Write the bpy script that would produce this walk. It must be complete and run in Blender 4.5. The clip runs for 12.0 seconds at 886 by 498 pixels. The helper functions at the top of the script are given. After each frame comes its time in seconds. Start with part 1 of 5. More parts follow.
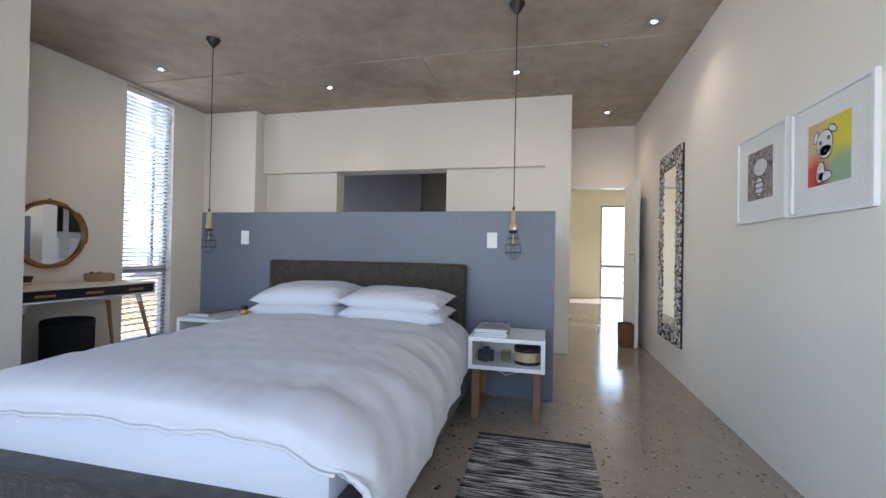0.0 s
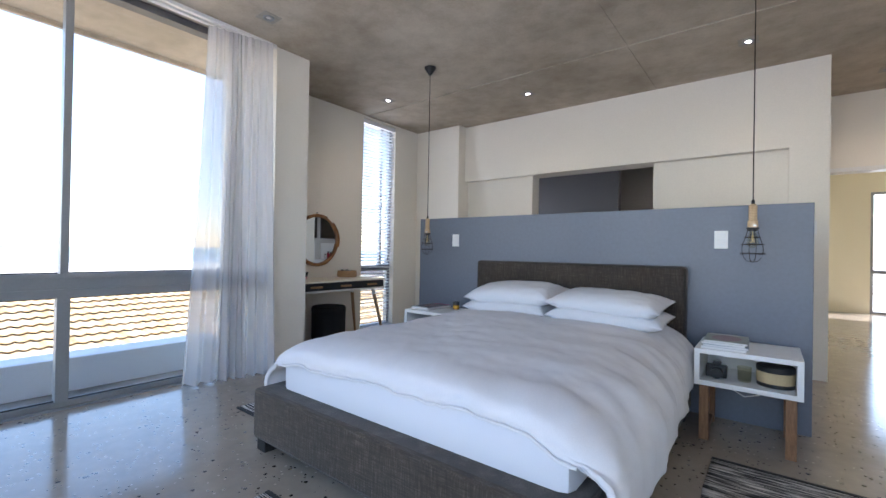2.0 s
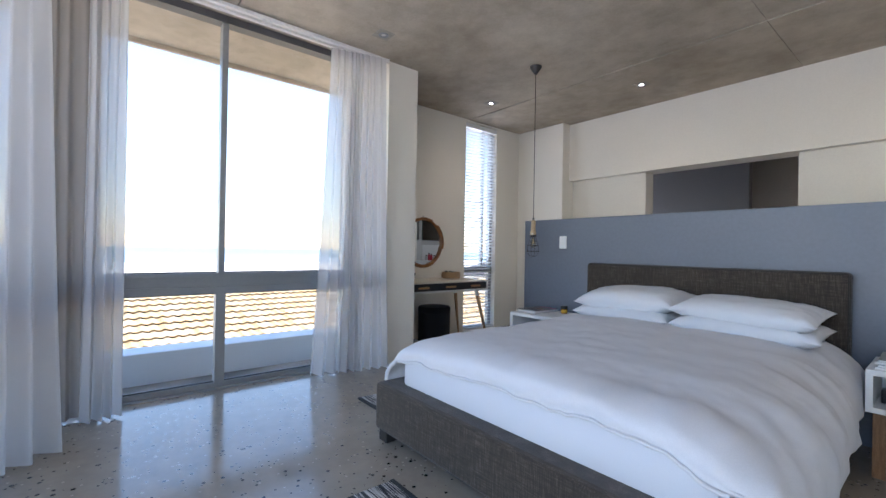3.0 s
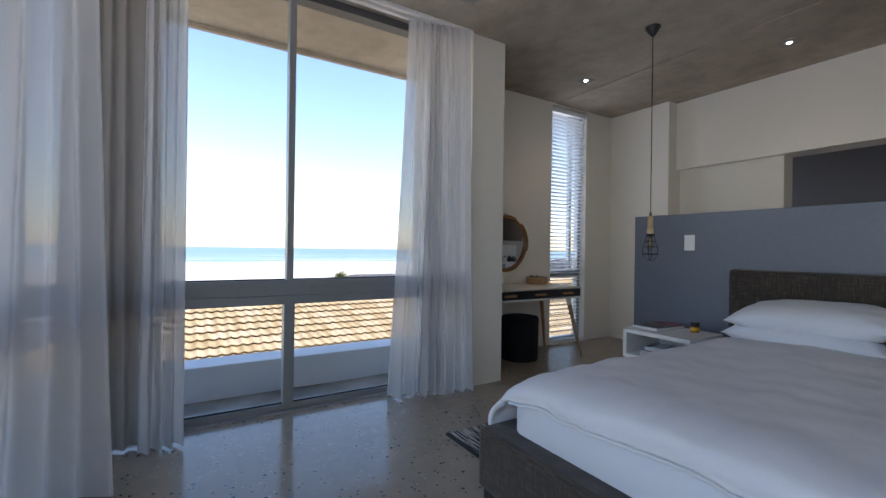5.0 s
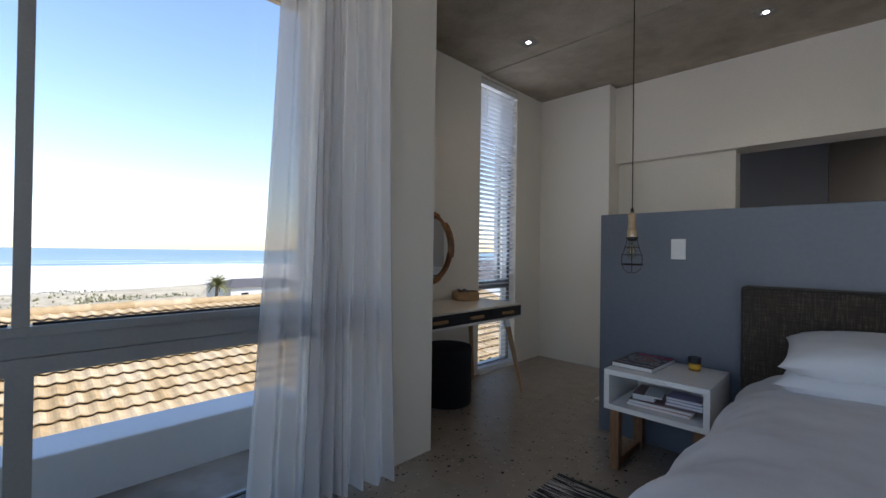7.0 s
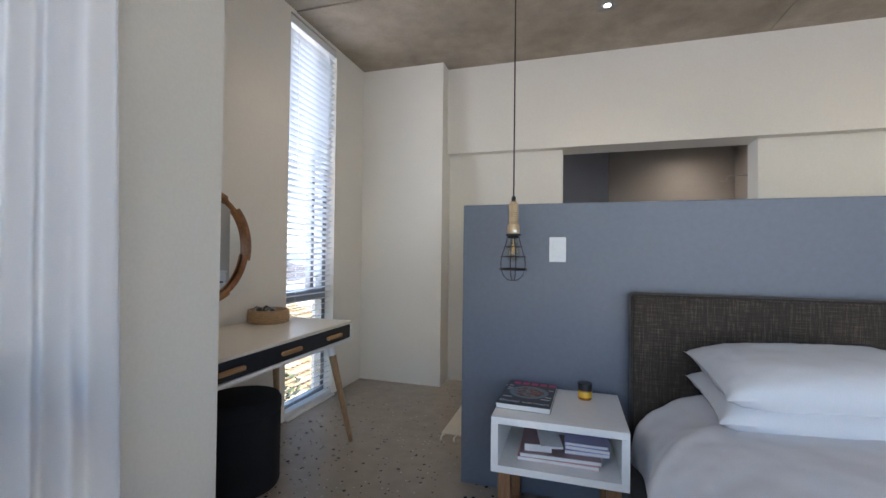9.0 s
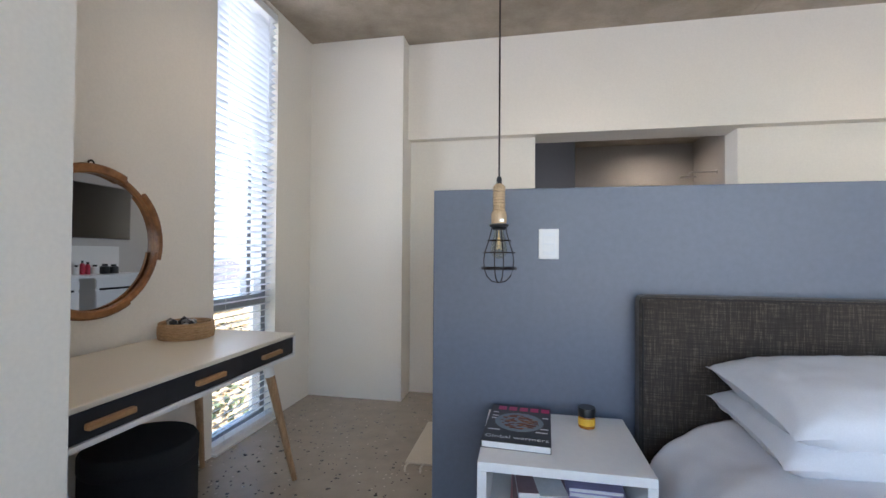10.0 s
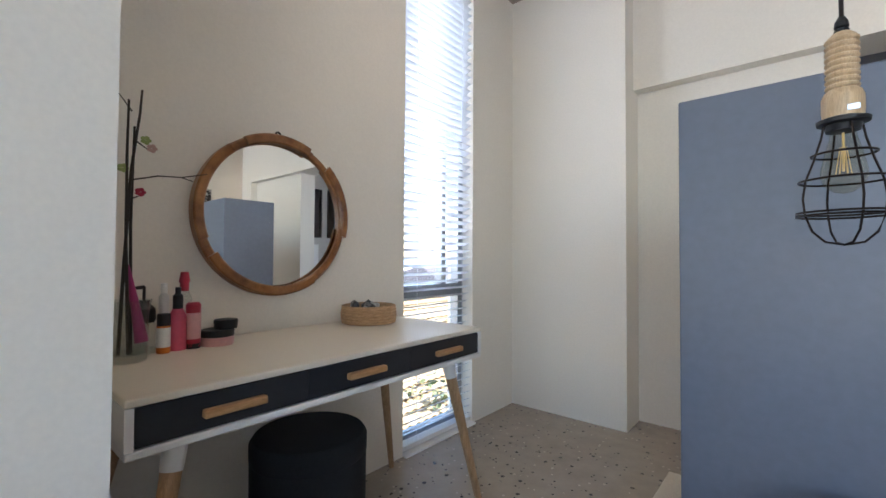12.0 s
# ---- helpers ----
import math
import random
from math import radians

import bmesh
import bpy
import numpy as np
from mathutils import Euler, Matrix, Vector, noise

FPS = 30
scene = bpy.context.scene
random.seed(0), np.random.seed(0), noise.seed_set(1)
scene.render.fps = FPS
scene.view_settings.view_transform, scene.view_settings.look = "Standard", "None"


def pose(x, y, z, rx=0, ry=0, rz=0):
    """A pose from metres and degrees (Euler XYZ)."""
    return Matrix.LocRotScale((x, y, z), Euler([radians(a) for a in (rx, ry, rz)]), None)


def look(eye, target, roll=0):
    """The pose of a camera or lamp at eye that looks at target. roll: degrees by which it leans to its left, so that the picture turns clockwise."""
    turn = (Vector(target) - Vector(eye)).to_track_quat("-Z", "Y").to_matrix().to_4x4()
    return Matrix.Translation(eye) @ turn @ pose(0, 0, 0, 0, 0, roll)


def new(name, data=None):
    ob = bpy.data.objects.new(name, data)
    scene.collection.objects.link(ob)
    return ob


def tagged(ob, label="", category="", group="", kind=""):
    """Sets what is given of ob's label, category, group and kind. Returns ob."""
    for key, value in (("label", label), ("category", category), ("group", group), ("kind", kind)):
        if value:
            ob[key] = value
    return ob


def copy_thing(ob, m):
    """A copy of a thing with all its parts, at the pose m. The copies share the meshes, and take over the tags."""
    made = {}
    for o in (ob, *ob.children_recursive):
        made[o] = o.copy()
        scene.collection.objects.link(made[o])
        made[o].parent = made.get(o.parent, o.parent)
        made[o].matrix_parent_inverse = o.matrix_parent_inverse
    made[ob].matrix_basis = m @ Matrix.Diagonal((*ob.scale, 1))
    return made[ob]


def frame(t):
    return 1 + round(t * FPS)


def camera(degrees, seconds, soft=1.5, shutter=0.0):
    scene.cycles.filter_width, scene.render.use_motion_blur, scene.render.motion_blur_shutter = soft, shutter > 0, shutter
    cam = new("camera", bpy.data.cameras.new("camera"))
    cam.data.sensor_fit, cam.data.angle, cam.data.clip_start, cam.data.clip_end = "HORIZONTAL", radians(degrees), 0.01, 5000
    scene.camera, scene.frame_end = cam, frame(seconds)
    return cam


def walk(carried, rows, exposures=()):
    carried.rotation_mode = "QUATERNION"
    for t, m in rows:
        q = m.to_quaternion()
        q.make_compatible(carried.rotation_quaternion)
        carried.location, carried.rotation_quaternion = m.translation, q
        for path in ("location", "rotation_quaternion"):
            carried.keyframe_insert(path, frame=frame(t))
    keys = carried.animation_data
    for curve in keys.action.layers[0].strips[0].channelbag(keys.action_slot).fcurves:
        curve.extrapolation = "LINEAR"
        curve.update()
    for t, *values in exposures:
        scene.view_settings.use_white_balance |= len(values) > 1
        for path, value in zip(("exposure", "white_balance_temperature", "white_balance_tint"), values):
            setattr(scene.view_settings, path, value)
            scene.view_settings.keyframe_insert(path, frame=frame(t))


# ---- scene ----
cam = camera(92.8, 12.0)
PATH = [
    (0, (-1.286, 0.63, 1.105), (-1.752, 2.575, 1.123), 1.1),
    (0.5, (-1.293, 0.614, 1.101), (-1.952, 2.502, 1.115), 1.0),
    (1, (-1.337, 0.571, 1.089), (-2.182, 2.384, 1.107), 1.0),
    (1.5, (-1.37, 0.54, 1.09), (-2.408, 2.249, 1.107), 1.0),
    (2, (-1.413, 0.497, 1.098), (-2.641, 2.076, 1.109), 1.0),
    (2.5, (-1.441, 0.46, 1.096), (-2.846, 1.884, 1.108), 1.1),
    (3, (-1.482, 0.414, 1.108), (-3.028, 1.683, 1.116), 1.0),
    (3.5, (-1.519, 0.384, 1.103), (-3.182, 1.496, 1.113), 0.9),
    (5.5, (-2.378, 0.669, 1.157), (-4.085, 1.71, 1.158), 0.8),
    (6, (-2.648, 0.814, 1.185), (-4.307, 1.931, 1.185), 0.5),
    (6.5, (-2.916, 0.992, 1.193), (-4.453, 2.272, 1.195), 0.6),
    (7, (-3.162, 1.147, 1.173), (-4.561, 2.577, 1.188), 0.8),
    (9, (-3.854, 1.786, 1.177), (-4.435, 3.7, 1.205), 0.7),
    (9.5, (-3.941, 1.957, 1.17), (-4.323, 3.92, 1.195), 0.4),
    (10, (-4.015, 2.17, 1.165), (-4.392, 4.134, 1.191), 0.4),
    (10.5, (-4.074, 2.319, 1.151), (-4.652, 4.234, 1.177), 0.4),
    (11, (-4.112, 2.507, 1.124), (-4.978, 4.31, 1.148), 0.3),
    (11.5, (-4.146, 2.654, 1.081), (-5.278, 4.303, 1.11), 0.4),
    (12, (-4.16, 2.733, 1.039), (-5.454, 4.258, 1.084), 0.3),
]
EXPOSURES = [(0.0, 2.02, 5700, 18), (2.5, 1.95, 5720, 18), (3.7, 1.57, 5750, 18), (5.5, 0.88, 5800, 17), (7.2, 0.76, 5800, 17), (9.0, 1.95, 5850, 17), (10.0, 2.28, 5800, 18), (11.0, 2.43, 5800, 17), (12.0, 2.38, 5780, 17)]
walk(cam, [(t, look(eye, target, roll)) for t, eye, target, roll in PATH], EXPOSURES)
SKY, SUN, SOUTH = 0.15, 4.5, 4.8

# ---- light ----
SUN_AZ, SUN_EL = 48.0, 46.0     # degrees clockwise from +y, and above the horizon
world = bpy.data.worlds.new("world")
scene.world = world
world.use_nodes = True
wn = world.node_tree
sky = wn.nodes.new("ShaderNodeTexSky")
sky.sky_type = 'NISHITA'
sky.sun_disc = False
sky.sun_elevation = radians(SUN_EL)
sky.sun_rotation = radians(SUN_AZ)
sky.altitude = 10
sky.air_density, sky.dust_density, sky.ozone_density = 1.4, 0.3, 1.3
wn.links.new(sky.outputs[0], wn.nodes["Background"].inputs[0])
wn.nodes["Background"].inputs[1].default_value = SKY

sun = new("sun", bpy.data.lights.new("sun", 'SUN'))
sun.data.energy, sun.data.angle, sun.data.color = SUN, radians(0.55), (1.0, 0.94, 0.85)
sdir = Vector((math.sin(radians(SUN_AZ)) * math.cos(radians(SUN_EL)), math.cos(radians(SUN_AZ)) * math.cos(radians(SUN_EL)), math.sin(radians(SUN_EL))))
sun.matrix_world = look(sdir * 30, (0, 0, 0))

# daylight of the south glazing, which lies behind the walk
south_light = new("south_daylight", bpy.data.lights.new("south_daylight", 'AREA'))
south_light.data.shape, south_light.data.size, south_light.data.size_y = 'RECTANGLE', 3.2, 2.5
south_light.data.energy, south_light.data.color = SOUTH, (0.70, 0.85, 1.0)
south_light.matrix_world = look((-1.85, -0.30, 1.4), (-1.85, 3.0, 2.5))

# sky light of the two narrow west windows; the bathroom one is assumed, unseen
for name, at, wide, high, watts in (("nook_daylight", (-5.95, 4.605, 1.92), 0.52, 1.85, 3.0), ("bathroom_daylight", (-5.95, 6.75, 1.55), 1.0, 1.1, 5.0)):
    west_light = new(name, bpy.data.lights.new(name, 'AREA'))
    west_light.data.shape, west_light.data.size, west_light.data.size_y = 'RECTANGLE', wide, high
    west_light.data.energy, west_light.data.color = watts, (0.82, 0.91, 1.0)
    west_light.matrix_world = look(at, (at[0] + 3.0, at[1], at[2]))

# daylight of the hall window
hall_light = new("hall_daylight", bpy.data.lights.new("hall_daylight", 'AREA'))
hall_light.data.shape, hall_light.data.size, hall_light.data.size_y = 'RECTANGLE', 2.6, 2.2
hall_light.data.energy, hall_light.data.color = 9.0, (0.95, 0.97, 1.0)
hall_light.matrix_world = look((1.55, 12.47, 1.25), (1.0, 7.0, 1.0))

# warm downlights that are switched on
LIT = ((-5.105, 4.11, 3.5), (-3.625, 4.867, 4), (-1.582, 4.856, 4.5), (-0.49, 4.15, 4.5), (-0.54, 6.257, 6), (-2.18, 8.68, 8))
for lx, ly, watts in LIT:
    sp_l = new("downlight_beam", bpy.data.lights.new("downlight_beam", 'SPOT'))
    sp_l.data.energy, sp_l.data.color, sp_l.data.spot_size, sp_l.data.spot_blend, sp_l.data.shadow_soft_size = watts, (1.0, 0.80, 0.58), radians(125 if ly < 8 else 165), 1.0, 0.03
    sp_l.location = (lx, ly, 2.90)

# ---- materials ----
def shader(name):
    m = bpy.data.materials.new(name)
    m.use_nodes = True
    return m, m.node_tree, m.node_tree.nodes["Principled BSDF"]


def coords(nt, scale=(1, 1, 1)):
    tc = nt.nodes.new("ShaderNodeTexCoord")
    mp = nt.nodes.new("ShaderNodeMapping")
    mp.inputs["Scale"].default_value = scale
    nt.links.new(tc.outputs["Object"], mp.inputs[0])
    return mp.outputs[0]


def noise_tex(nt, vec, scale, detail=4.0, rough=0.55):
    n = nt.nodes.new("ShaderNodeTexNoise")
    n.inputs["Scale"].default_value, n.inputs["Detail"].default_value, n.inputs["Roughness"].default_value = scale, detail, rough
    nt.links.new(vec, n.inputs["Vector"])
    return n.outputs["Fac"]


def ramp(nt, fac, stops):
    r = nt.nodes.new("ShaderNodeValToRGB")
    e = r.color_ramp.elements
    while len(e) < len(stops):
        e.new(0.5)
    for el, (p, c) in zip(e, stops):
        el.position, el.color = p, (*c, 1)
    nt.links.new(fac, r.inputs[0])
    return r.outputs[0]


def mix(nt, fac, a, b, mode='MIX'):
    n = nt.nodes.new("ShaderNodeMix")
    n.data_type, n.blend_type = 'RGBA', mode
    for sock, v in ((n.inputs[0], fac), (n.inputs[6], a), (n.inputs[7], b)):
        if isinstance(v, (int, float)):
            sock.default_value = v
        elif isinstance(v, tuple):
            sock.default_value = (*v, 1)
        else:
            nt.links.new(v, sock)
    return n.outputs[2]


def bump(nt, bsdf, fac, strength, dist=0.01):
    b = nt.nodes.new("ShaderNodeBump")
    b.inputs["Strength"].default_value, b.inputs["Distance"].default_value = strength, dist
    nt.links.new(fac, b.inputs["Height"])
    nt.links.new(b.outputs[0], bsdf.inputs["Normal"])


def scaled(c, k):
    return tuple(min(1.0, v * k) for v in c)


def plain(name, color, rough=0.5, metal=0.0, var=0.08, fine=60.0, coarse=2.0, bumps=0.05, stretch=(1, 1, 1), coat=0.0):
    """A surface with grain and broad variation."""
    m, nt, b = shader(name)
    v = coords(nt, stretch)
    f, c = noise_tex(nt, v, fine), noise_tex(nt, v, coarse)
    a = ramp(nt, f, [(0.3, scaled(color, 1 - var)), (0.7, scaled(color, 1 + var))])
    d = ramp(nt, c, [(0.3, scaled((1, 1, 1), 1 - var)), (0.7, (1, 1, 1))])
    nt.links.new(mix(nt, 1.0, a, d, 'MULTIPLY'), b.inputs["Base Color"])
    b.inputs["Roughness"].default_value, b.inputs["Metallic"].default_value = rough, metal
    b.inputs["Coat Weight"].default_value = coat
    if bumps:
        bump(nt, b, f, bumps, 0.004)
    return m


def wood(name, dark, light, along=(1, 1, 1), rough=0.45):
    m, nt, b = shader(name)
    v = coords(nt, along)
    f, c = noise_tex(nt, v, 14, 6, 0.65), noise_tex(nt, v, 60, 3)
    a = ramp(nt, f, [(0.3, dark), (0.7, light)])
    d = ramp(nt, c, [(0.35, (0.75, 0.72, 0.7)), (0.6, (1, 1, 1))])
    nt.links.new(mix(nt, 0.7, a, d, 'MULTIPLY'), b.inputs["Base Color"])
    b.inputs["Roughness"].default_value = rough
    bump(nt, b, f, 0.15, 0.003)
    return m


def weave(name, dark, light):
    """Coarse two-tone woven upholstery."""
    m, nt, b = shader(name)
    h = noise_tex(nt, coords(nt, (5, 5, 105)), 2.2, 4, 0.65)
    w = noise_tex(nt, coords(nt, (115, 115, 7)), 2.2, 3)
    lo = noise_tex(nt, coords(nt), 3.0, 3)
    s = nt.nodes.new("ShaderNodeMath")
    s.operation = 'ADD'
    nt.links.new(h, s.inputs[0])
    nt.links.new(w, s.inputs[1])
    half = nt.nodes.new("ShaderNodeMath")
    half.operation = 'MULTIPLY'
    half.inputs[1].default_value = 0.5
    nt.links.new(s.outputs[0], half.inputs[0])
    a = ramp(nt, half.outputs[0], [(0.38, dark), (0.52, scaled(dark, 1.7)), (0.64, light)])
    d = ramp(nt, lo, [(0.3, (0.8, 0.8, 0.8)), (0.7, (1, 1, 1))])
    nt.links.new(mix(nt, 1.0, a, d, 'MULTIPLY'), b.inputs["Base Color"])
    b.inputs["Roughness"].default_value = 0.9
    b.inputs["Sheen Weight"].default_value = 0.15
    bump(nt, b, half.outputs[0], 0.5, 0.003)
    return m


def concrete(name, dark, mid, light, rough=0.75):
    m, nt, b = shader(name)
    v = coords(nt)
    big, med, fine = noise_tex(nt, v, 0.9, 5, 0.6), noise_tex(nt, v, 4.5, 6, 0.65), noise_tex(nt, v, 70, 3)
    a = ramp(nt, big, [(0.32, dark), (0.5, mid), (0.68, light)])
    d = ramp(nt, med, [(0.3, (0.78, 0.76, 0.73)), (0.6, (1, 1, 1))])
    g = ramp(nt, fine, [(0.3, (0.9, 0.9, 0.9)), (0.6, (1, 1, 1))])
    nt.links.new(mix(nt, 0.8, mix(nt, 1.0, a, d, 'MULTIPLY'), g, 'MULTIPLY'), b.inputs["Base Color"])
    b.inputs["Roughness"].default_value = rough
    bump(nt, b, med, 0.12, 0.01)
    return m


def terrazzo(name):
    """Ground and polished concrete with sparse dark and pale chips."""
    m, nt, b = shader(name)
    v = coords(nt)
    big, med = noise_tex(nt, v, 1.1, 5, 0.6), noise_tex(nt, v, 9, 5, 0.6)
    base = mix(nt, 0.5, ramp(nt, big, [(0.3, (0.27, 0.225, 0.175)), (0.7, (0.36, 0.31, 0.245))]), ramp(nt, med, [(0.3, (0.26, 0.22, 0.175)), (0.7, (0.36, 0.31, 0.245))]))
    col = base
    for scale, keep, size, tone in ((24.0, 0.78, 0.23, (0.03, 0.026, 0.024)), (42.0, 0.80, 0.24, (0.05, 0.042, 0.036)), (36.0, 0.86, 0.22, (0.46, 0.40, 0.33))):
        vo = nt.nodes.new("ShaderNodeTexVoronoi")
        vo.inputs["Scale"].default_value = scale
        off = nt.nodes.new("ShaderNodeVectorMath")
        off.operation = 'ADD'
        off.inputs[1].default_value = (scale, scale * 0.37, 0)
        nt.links.new(v, off.inputs[0])
        nt.links.new(off.outputs[0], vo.inputs["Vector"])
        near = nt.nodes.new("ShaderNodeMath")
        near.operation = 'LESS_THAN'
        near.inputs[1].default_value = size
        nt.links.new(vo.outputs["Distance"], near.inputs[0])
        sep = nt.nodes.new("ShaderNodeSeparateColor")
        nt.links.new(vo.outputs["Color"], sep.inputs[0])
        rare = nt.nodes.new("ShaderNodeMath")
        rare.operation = 'GREATER_THAN'
        rare.inputs[1].default_value = keep
        nt.links.new(sep.outputs[0], rare.inputs[0])
        both = nt.nodes.new("ShaderNodeMath")
        both.operation = 'MULTIPLY'
        nt.links.new(near.outputs[0], both.inputs[0])
        nt.links.new(rare.outputs[0], both.inputs[1])
        col = mix(nt, both.outputs[0], col, tone)
    nt.links.new(col, b.inputs["Base Color"])
    r = ramp(nt, med, [(0.3, (0.10, 0.10, 0.10)), (0.7, (0.20, 0.20, 0.20))])
    nt.links.new(r, b.inputs["Roughness"])
    b.inputs["Specular IOR Level"].default_value = 0.6
    bump(nt, b, med, 0.02, 0.004)
    return m


def striped(name):
    """Hand-woven black and off-white yarn rug, streaks across the width."""
    m, nt, b = shader(name)
    s = noise_tex(nt, coords(nt, (3.0, 62, 1)), 1.6, 2, 0.5)
    c = noise_tex(nt, coords(nt, (6, 9, 1)), 1.0, 3)
    a = ramp(nt, s, [(0.40, (0.02, 0.02, 0.022)), (0.49, (0.10, 0.10, 0.10)), (0.54, (0.55, 0.52, 0.48)), (0.7, (0.70, 0.67, 0.62))])
    d = ramp(nt, c, [(0.35, (0.45, 0.45, 0.45)), (0.65, (1, 1, 1))])
    nt.links.new(mix(nt, 1.0, a, d, 'MULTIPLY'), b.inputs["Base Color"])
    b.inputs["Roughness"].default_value = 0.95
    bump(nt, b, s, 0.8, 0.006)
    return m


def pane_glass(name, tint=(1, 1, 1), edge=0.45):
    """Thin clear glass: see-through, with a gloss that grows towards grazing views."""
    m = bpy.data.materials.new(name)
    m.use_nodes = True
    nt = m.node_tree
    nt.nodes.clear()
    out, t, g, f, p, k, x = (nt.nodes.new(n) for n in ("ShaderNodeOutputMaterial", "ShaderNodeBsdfTransparent", "ShaderNodeBsdfGlossy", "ShaderNodeLayerWeight", "ShaderNodeMath", "ShaderNodeMath", "ShaderNodeMixShader"))
    t.inputs[0].default_value = (*tint, 1)
    g.inputs["Roughness"].default_value = 0.01
    f.inputs["Blend"].default_value = 0.5
    p.operation, k.operation = 'POWER', 'MULTIPLY_ADD'
    p.inputs[1].default_value = 4.0
    k.inputs[1].default_value, k.inputs[2].default_value = edge, 0.025
    nt.links.new(f.outputs["Facing"], p.inputs[0])
    nt.links.new(p.outputs[0], k.inputs[0])
    nt.links.new(k.outputs[0], x.inputs[0])
    nt.links.new(t.outputs[0], x.inputs[1])
    nt.links.new(g.outputs[0], x.inputs[2])
    nt.links.new(x.outputs[0], out.inputs[0])
    return m


def sheer(name, color, open_share, through_share=0.45):
    m = bpy.data.materials.new(name)
    m.use_nodes = True
    nt = m.node_tree
    nt.nodes.clear()
    out, t, d, l, x, y = (nt.nodes.new(k) for k in ("ShaderNodeOutputMaterial", "ShaderNodeBsdfTransparent", "ShaderNodeBsdfDiffuse", "ShaderNodeBsdfTranslucent", "ShaderNodeMixShader", "ShaderNodeMixShader"))
    tc = coords(nt, (400, 400, 400))
    grain = noise_tex(nt, tc, 1.0, 2)
    nt.links.new(ramp(nt, grain, [(0.3, scaled(color, 0.9)), (0.7, color)]), d.inputs[0])
    l.inputs[0].default_value = (*color, 1)
    x.inputs[0].default_value = through_share
    y.inputs[0].default_value = open_share
    nt.links.new(d.outputs[0], x.inputs[1])
    nt.links.new(l.outputs[0], x.inputs[2])
    nt.links.new(x.outputs[0], y.inputs[1])
    nt.links.new(t.outputs[0], y.inputs[2])
    nt.links.new(y.outputs[0], out.inputs[0])
    return m


def glow(name, color, strength):
    m, nt, b = shader(name)
    b.inputs["Base Color"].default_value = (*color, 1)
    b.inputs["Emission Color"].default_value = (*color, 1)
    b.inputs["Emission Strength"].default_value = strength
    return m


def mirror_mat(name):
    m, nt, b = shader(name)
    b.inputs["Base Color"].default_value = (0.88, 0.9, 0.9, 1)
    b.inputs["Metallic"].default_value, b.inputs["Roughness"].default_value = 1.0, 0.01
    return m


def pieces(name, a, c, rough, metal=0.0, stops=None):
    """Many small pieces, each of its own tone between a and c."""
    m, nt, b = shader(name)
    g = nt.nodes.new("ShaderNodeNewGeometry")
    n = noise_tex(nt, coords(nt), 9, 4)
    base = ramp(nt, g.outputs["Random Per Island"], stops or [(0.0, a), (0.5, scaled(a, 1.25)), (1.0, c)])
    d = ramp(nt, n, [(0.3, (0.8, 0.8, 0.8)), (0.65, (1, 1, 1))])
    nt.links.new(mix(nt, 1.0, base, d, 'MULTIPLY'), b.inputs["Base Color"])
    b.inputs["Roughness"].default_value, b.inputs["Metallic"].default_value = rough, metal
    return m


def tile_mat(name):
    m, nt, b = shader(name)
    o = nt.nodes.new("ShaderNodeObjectInfo")
    g = nt.nodes.new("ShaderNodeNewGeometry")
    s = nt.nodes.new("ShaderNodeMath")
    s.operation = 'ADD'
    nt.links.new(o.outputs["Random"], s.inputs[0])
    nt.links.new(g.outputs["Random Per Island"], s.inputs[1])
    fr = nt.nodes.new("ShaderNodeMath")
    fr.operation = 'FRACT'
    nt.links.new(s.outputs[0], fr.inputs[0])
    base = ramp(nt, fr.outputs[0], [(0.0, (0.40, 0.28, 0.13)), (0.5, (0.47, 0.345, 0.18)), (1.0, (0.55, 0.43, 0.26))])
    n = noise_tex(nt, coords(nt), 8, 5)
    d = ramp(nt, n, [(0.3, (0.72, 0.72, 0.72)), (0.65, (1, 1, 1))])
    nt.links.new(mix(nt, 1.0, base, d, 'MULTIPLY'), b.inputs["Base Color"])
    b.inputs["Roughness"].default_value = 0.85
    return m


M_WALL = plain("wall_paint", (0.84, 0.795, 0.712), 0.6, var=0.025, fine=90, coarse=1.3, bumps=0.012)
M_WHITE = plain("white_paint", (0.82, 0.81, 0.79), 0.35, var=0.02, fine=50, bumps=0.02)
M_SLATE = plain("slate_blue_paint", (0.138, 0.155, 0.198), 0.38, var=0.05, fine=40, coarse=1.5, bumps=0.03)
M_CEIL = concrete("raw_concrete", (0.38, 0.325, 0.25), (0.50, 0.435, 0.345), (0.60, 0.53, 0.43))
M_SOFFIT = concrete("painted_soffit", (0.50, 0.42, 0.30), (0.58, 0.49, 0.36), (0.64, 0.55, 0.42))
M_TERRACE = concrete("weathered_screed", (0.07, 0.066, 0.06), (0.19, 0.18, 0.165), (0.36, 0.345, 0.32), 0.85)
M_FLOOR = terrazzo("terrazzo")
M_ALU = plain("grey_aluminium", (0.30, 0.31, 0.32), 0.42, 0.35, 0.04, 80, 3, 0.02)
M_ALU_DARK = plain("dark_aluminium", (0.12, 0.12, 0.125), 0.45, 0.3, 0.05, 80, 3, 0.02)
M_GLASS = pane_glass("window_glass")
M_RUBBER = plain("black_gasket", (0.02, 0.02, 0.02), 0.7)
M_SHEER = sheer("sheer_voile", (0.70, 0.685, 0.69), 0.07)
M_VOILE = sheer("thin_voile", (0.72, 0.71, 0.715), 0.15)
M_DRAPE = sheer("lining_cloth", (0.33, 0.30, 0.28), 0.0, 0.18)
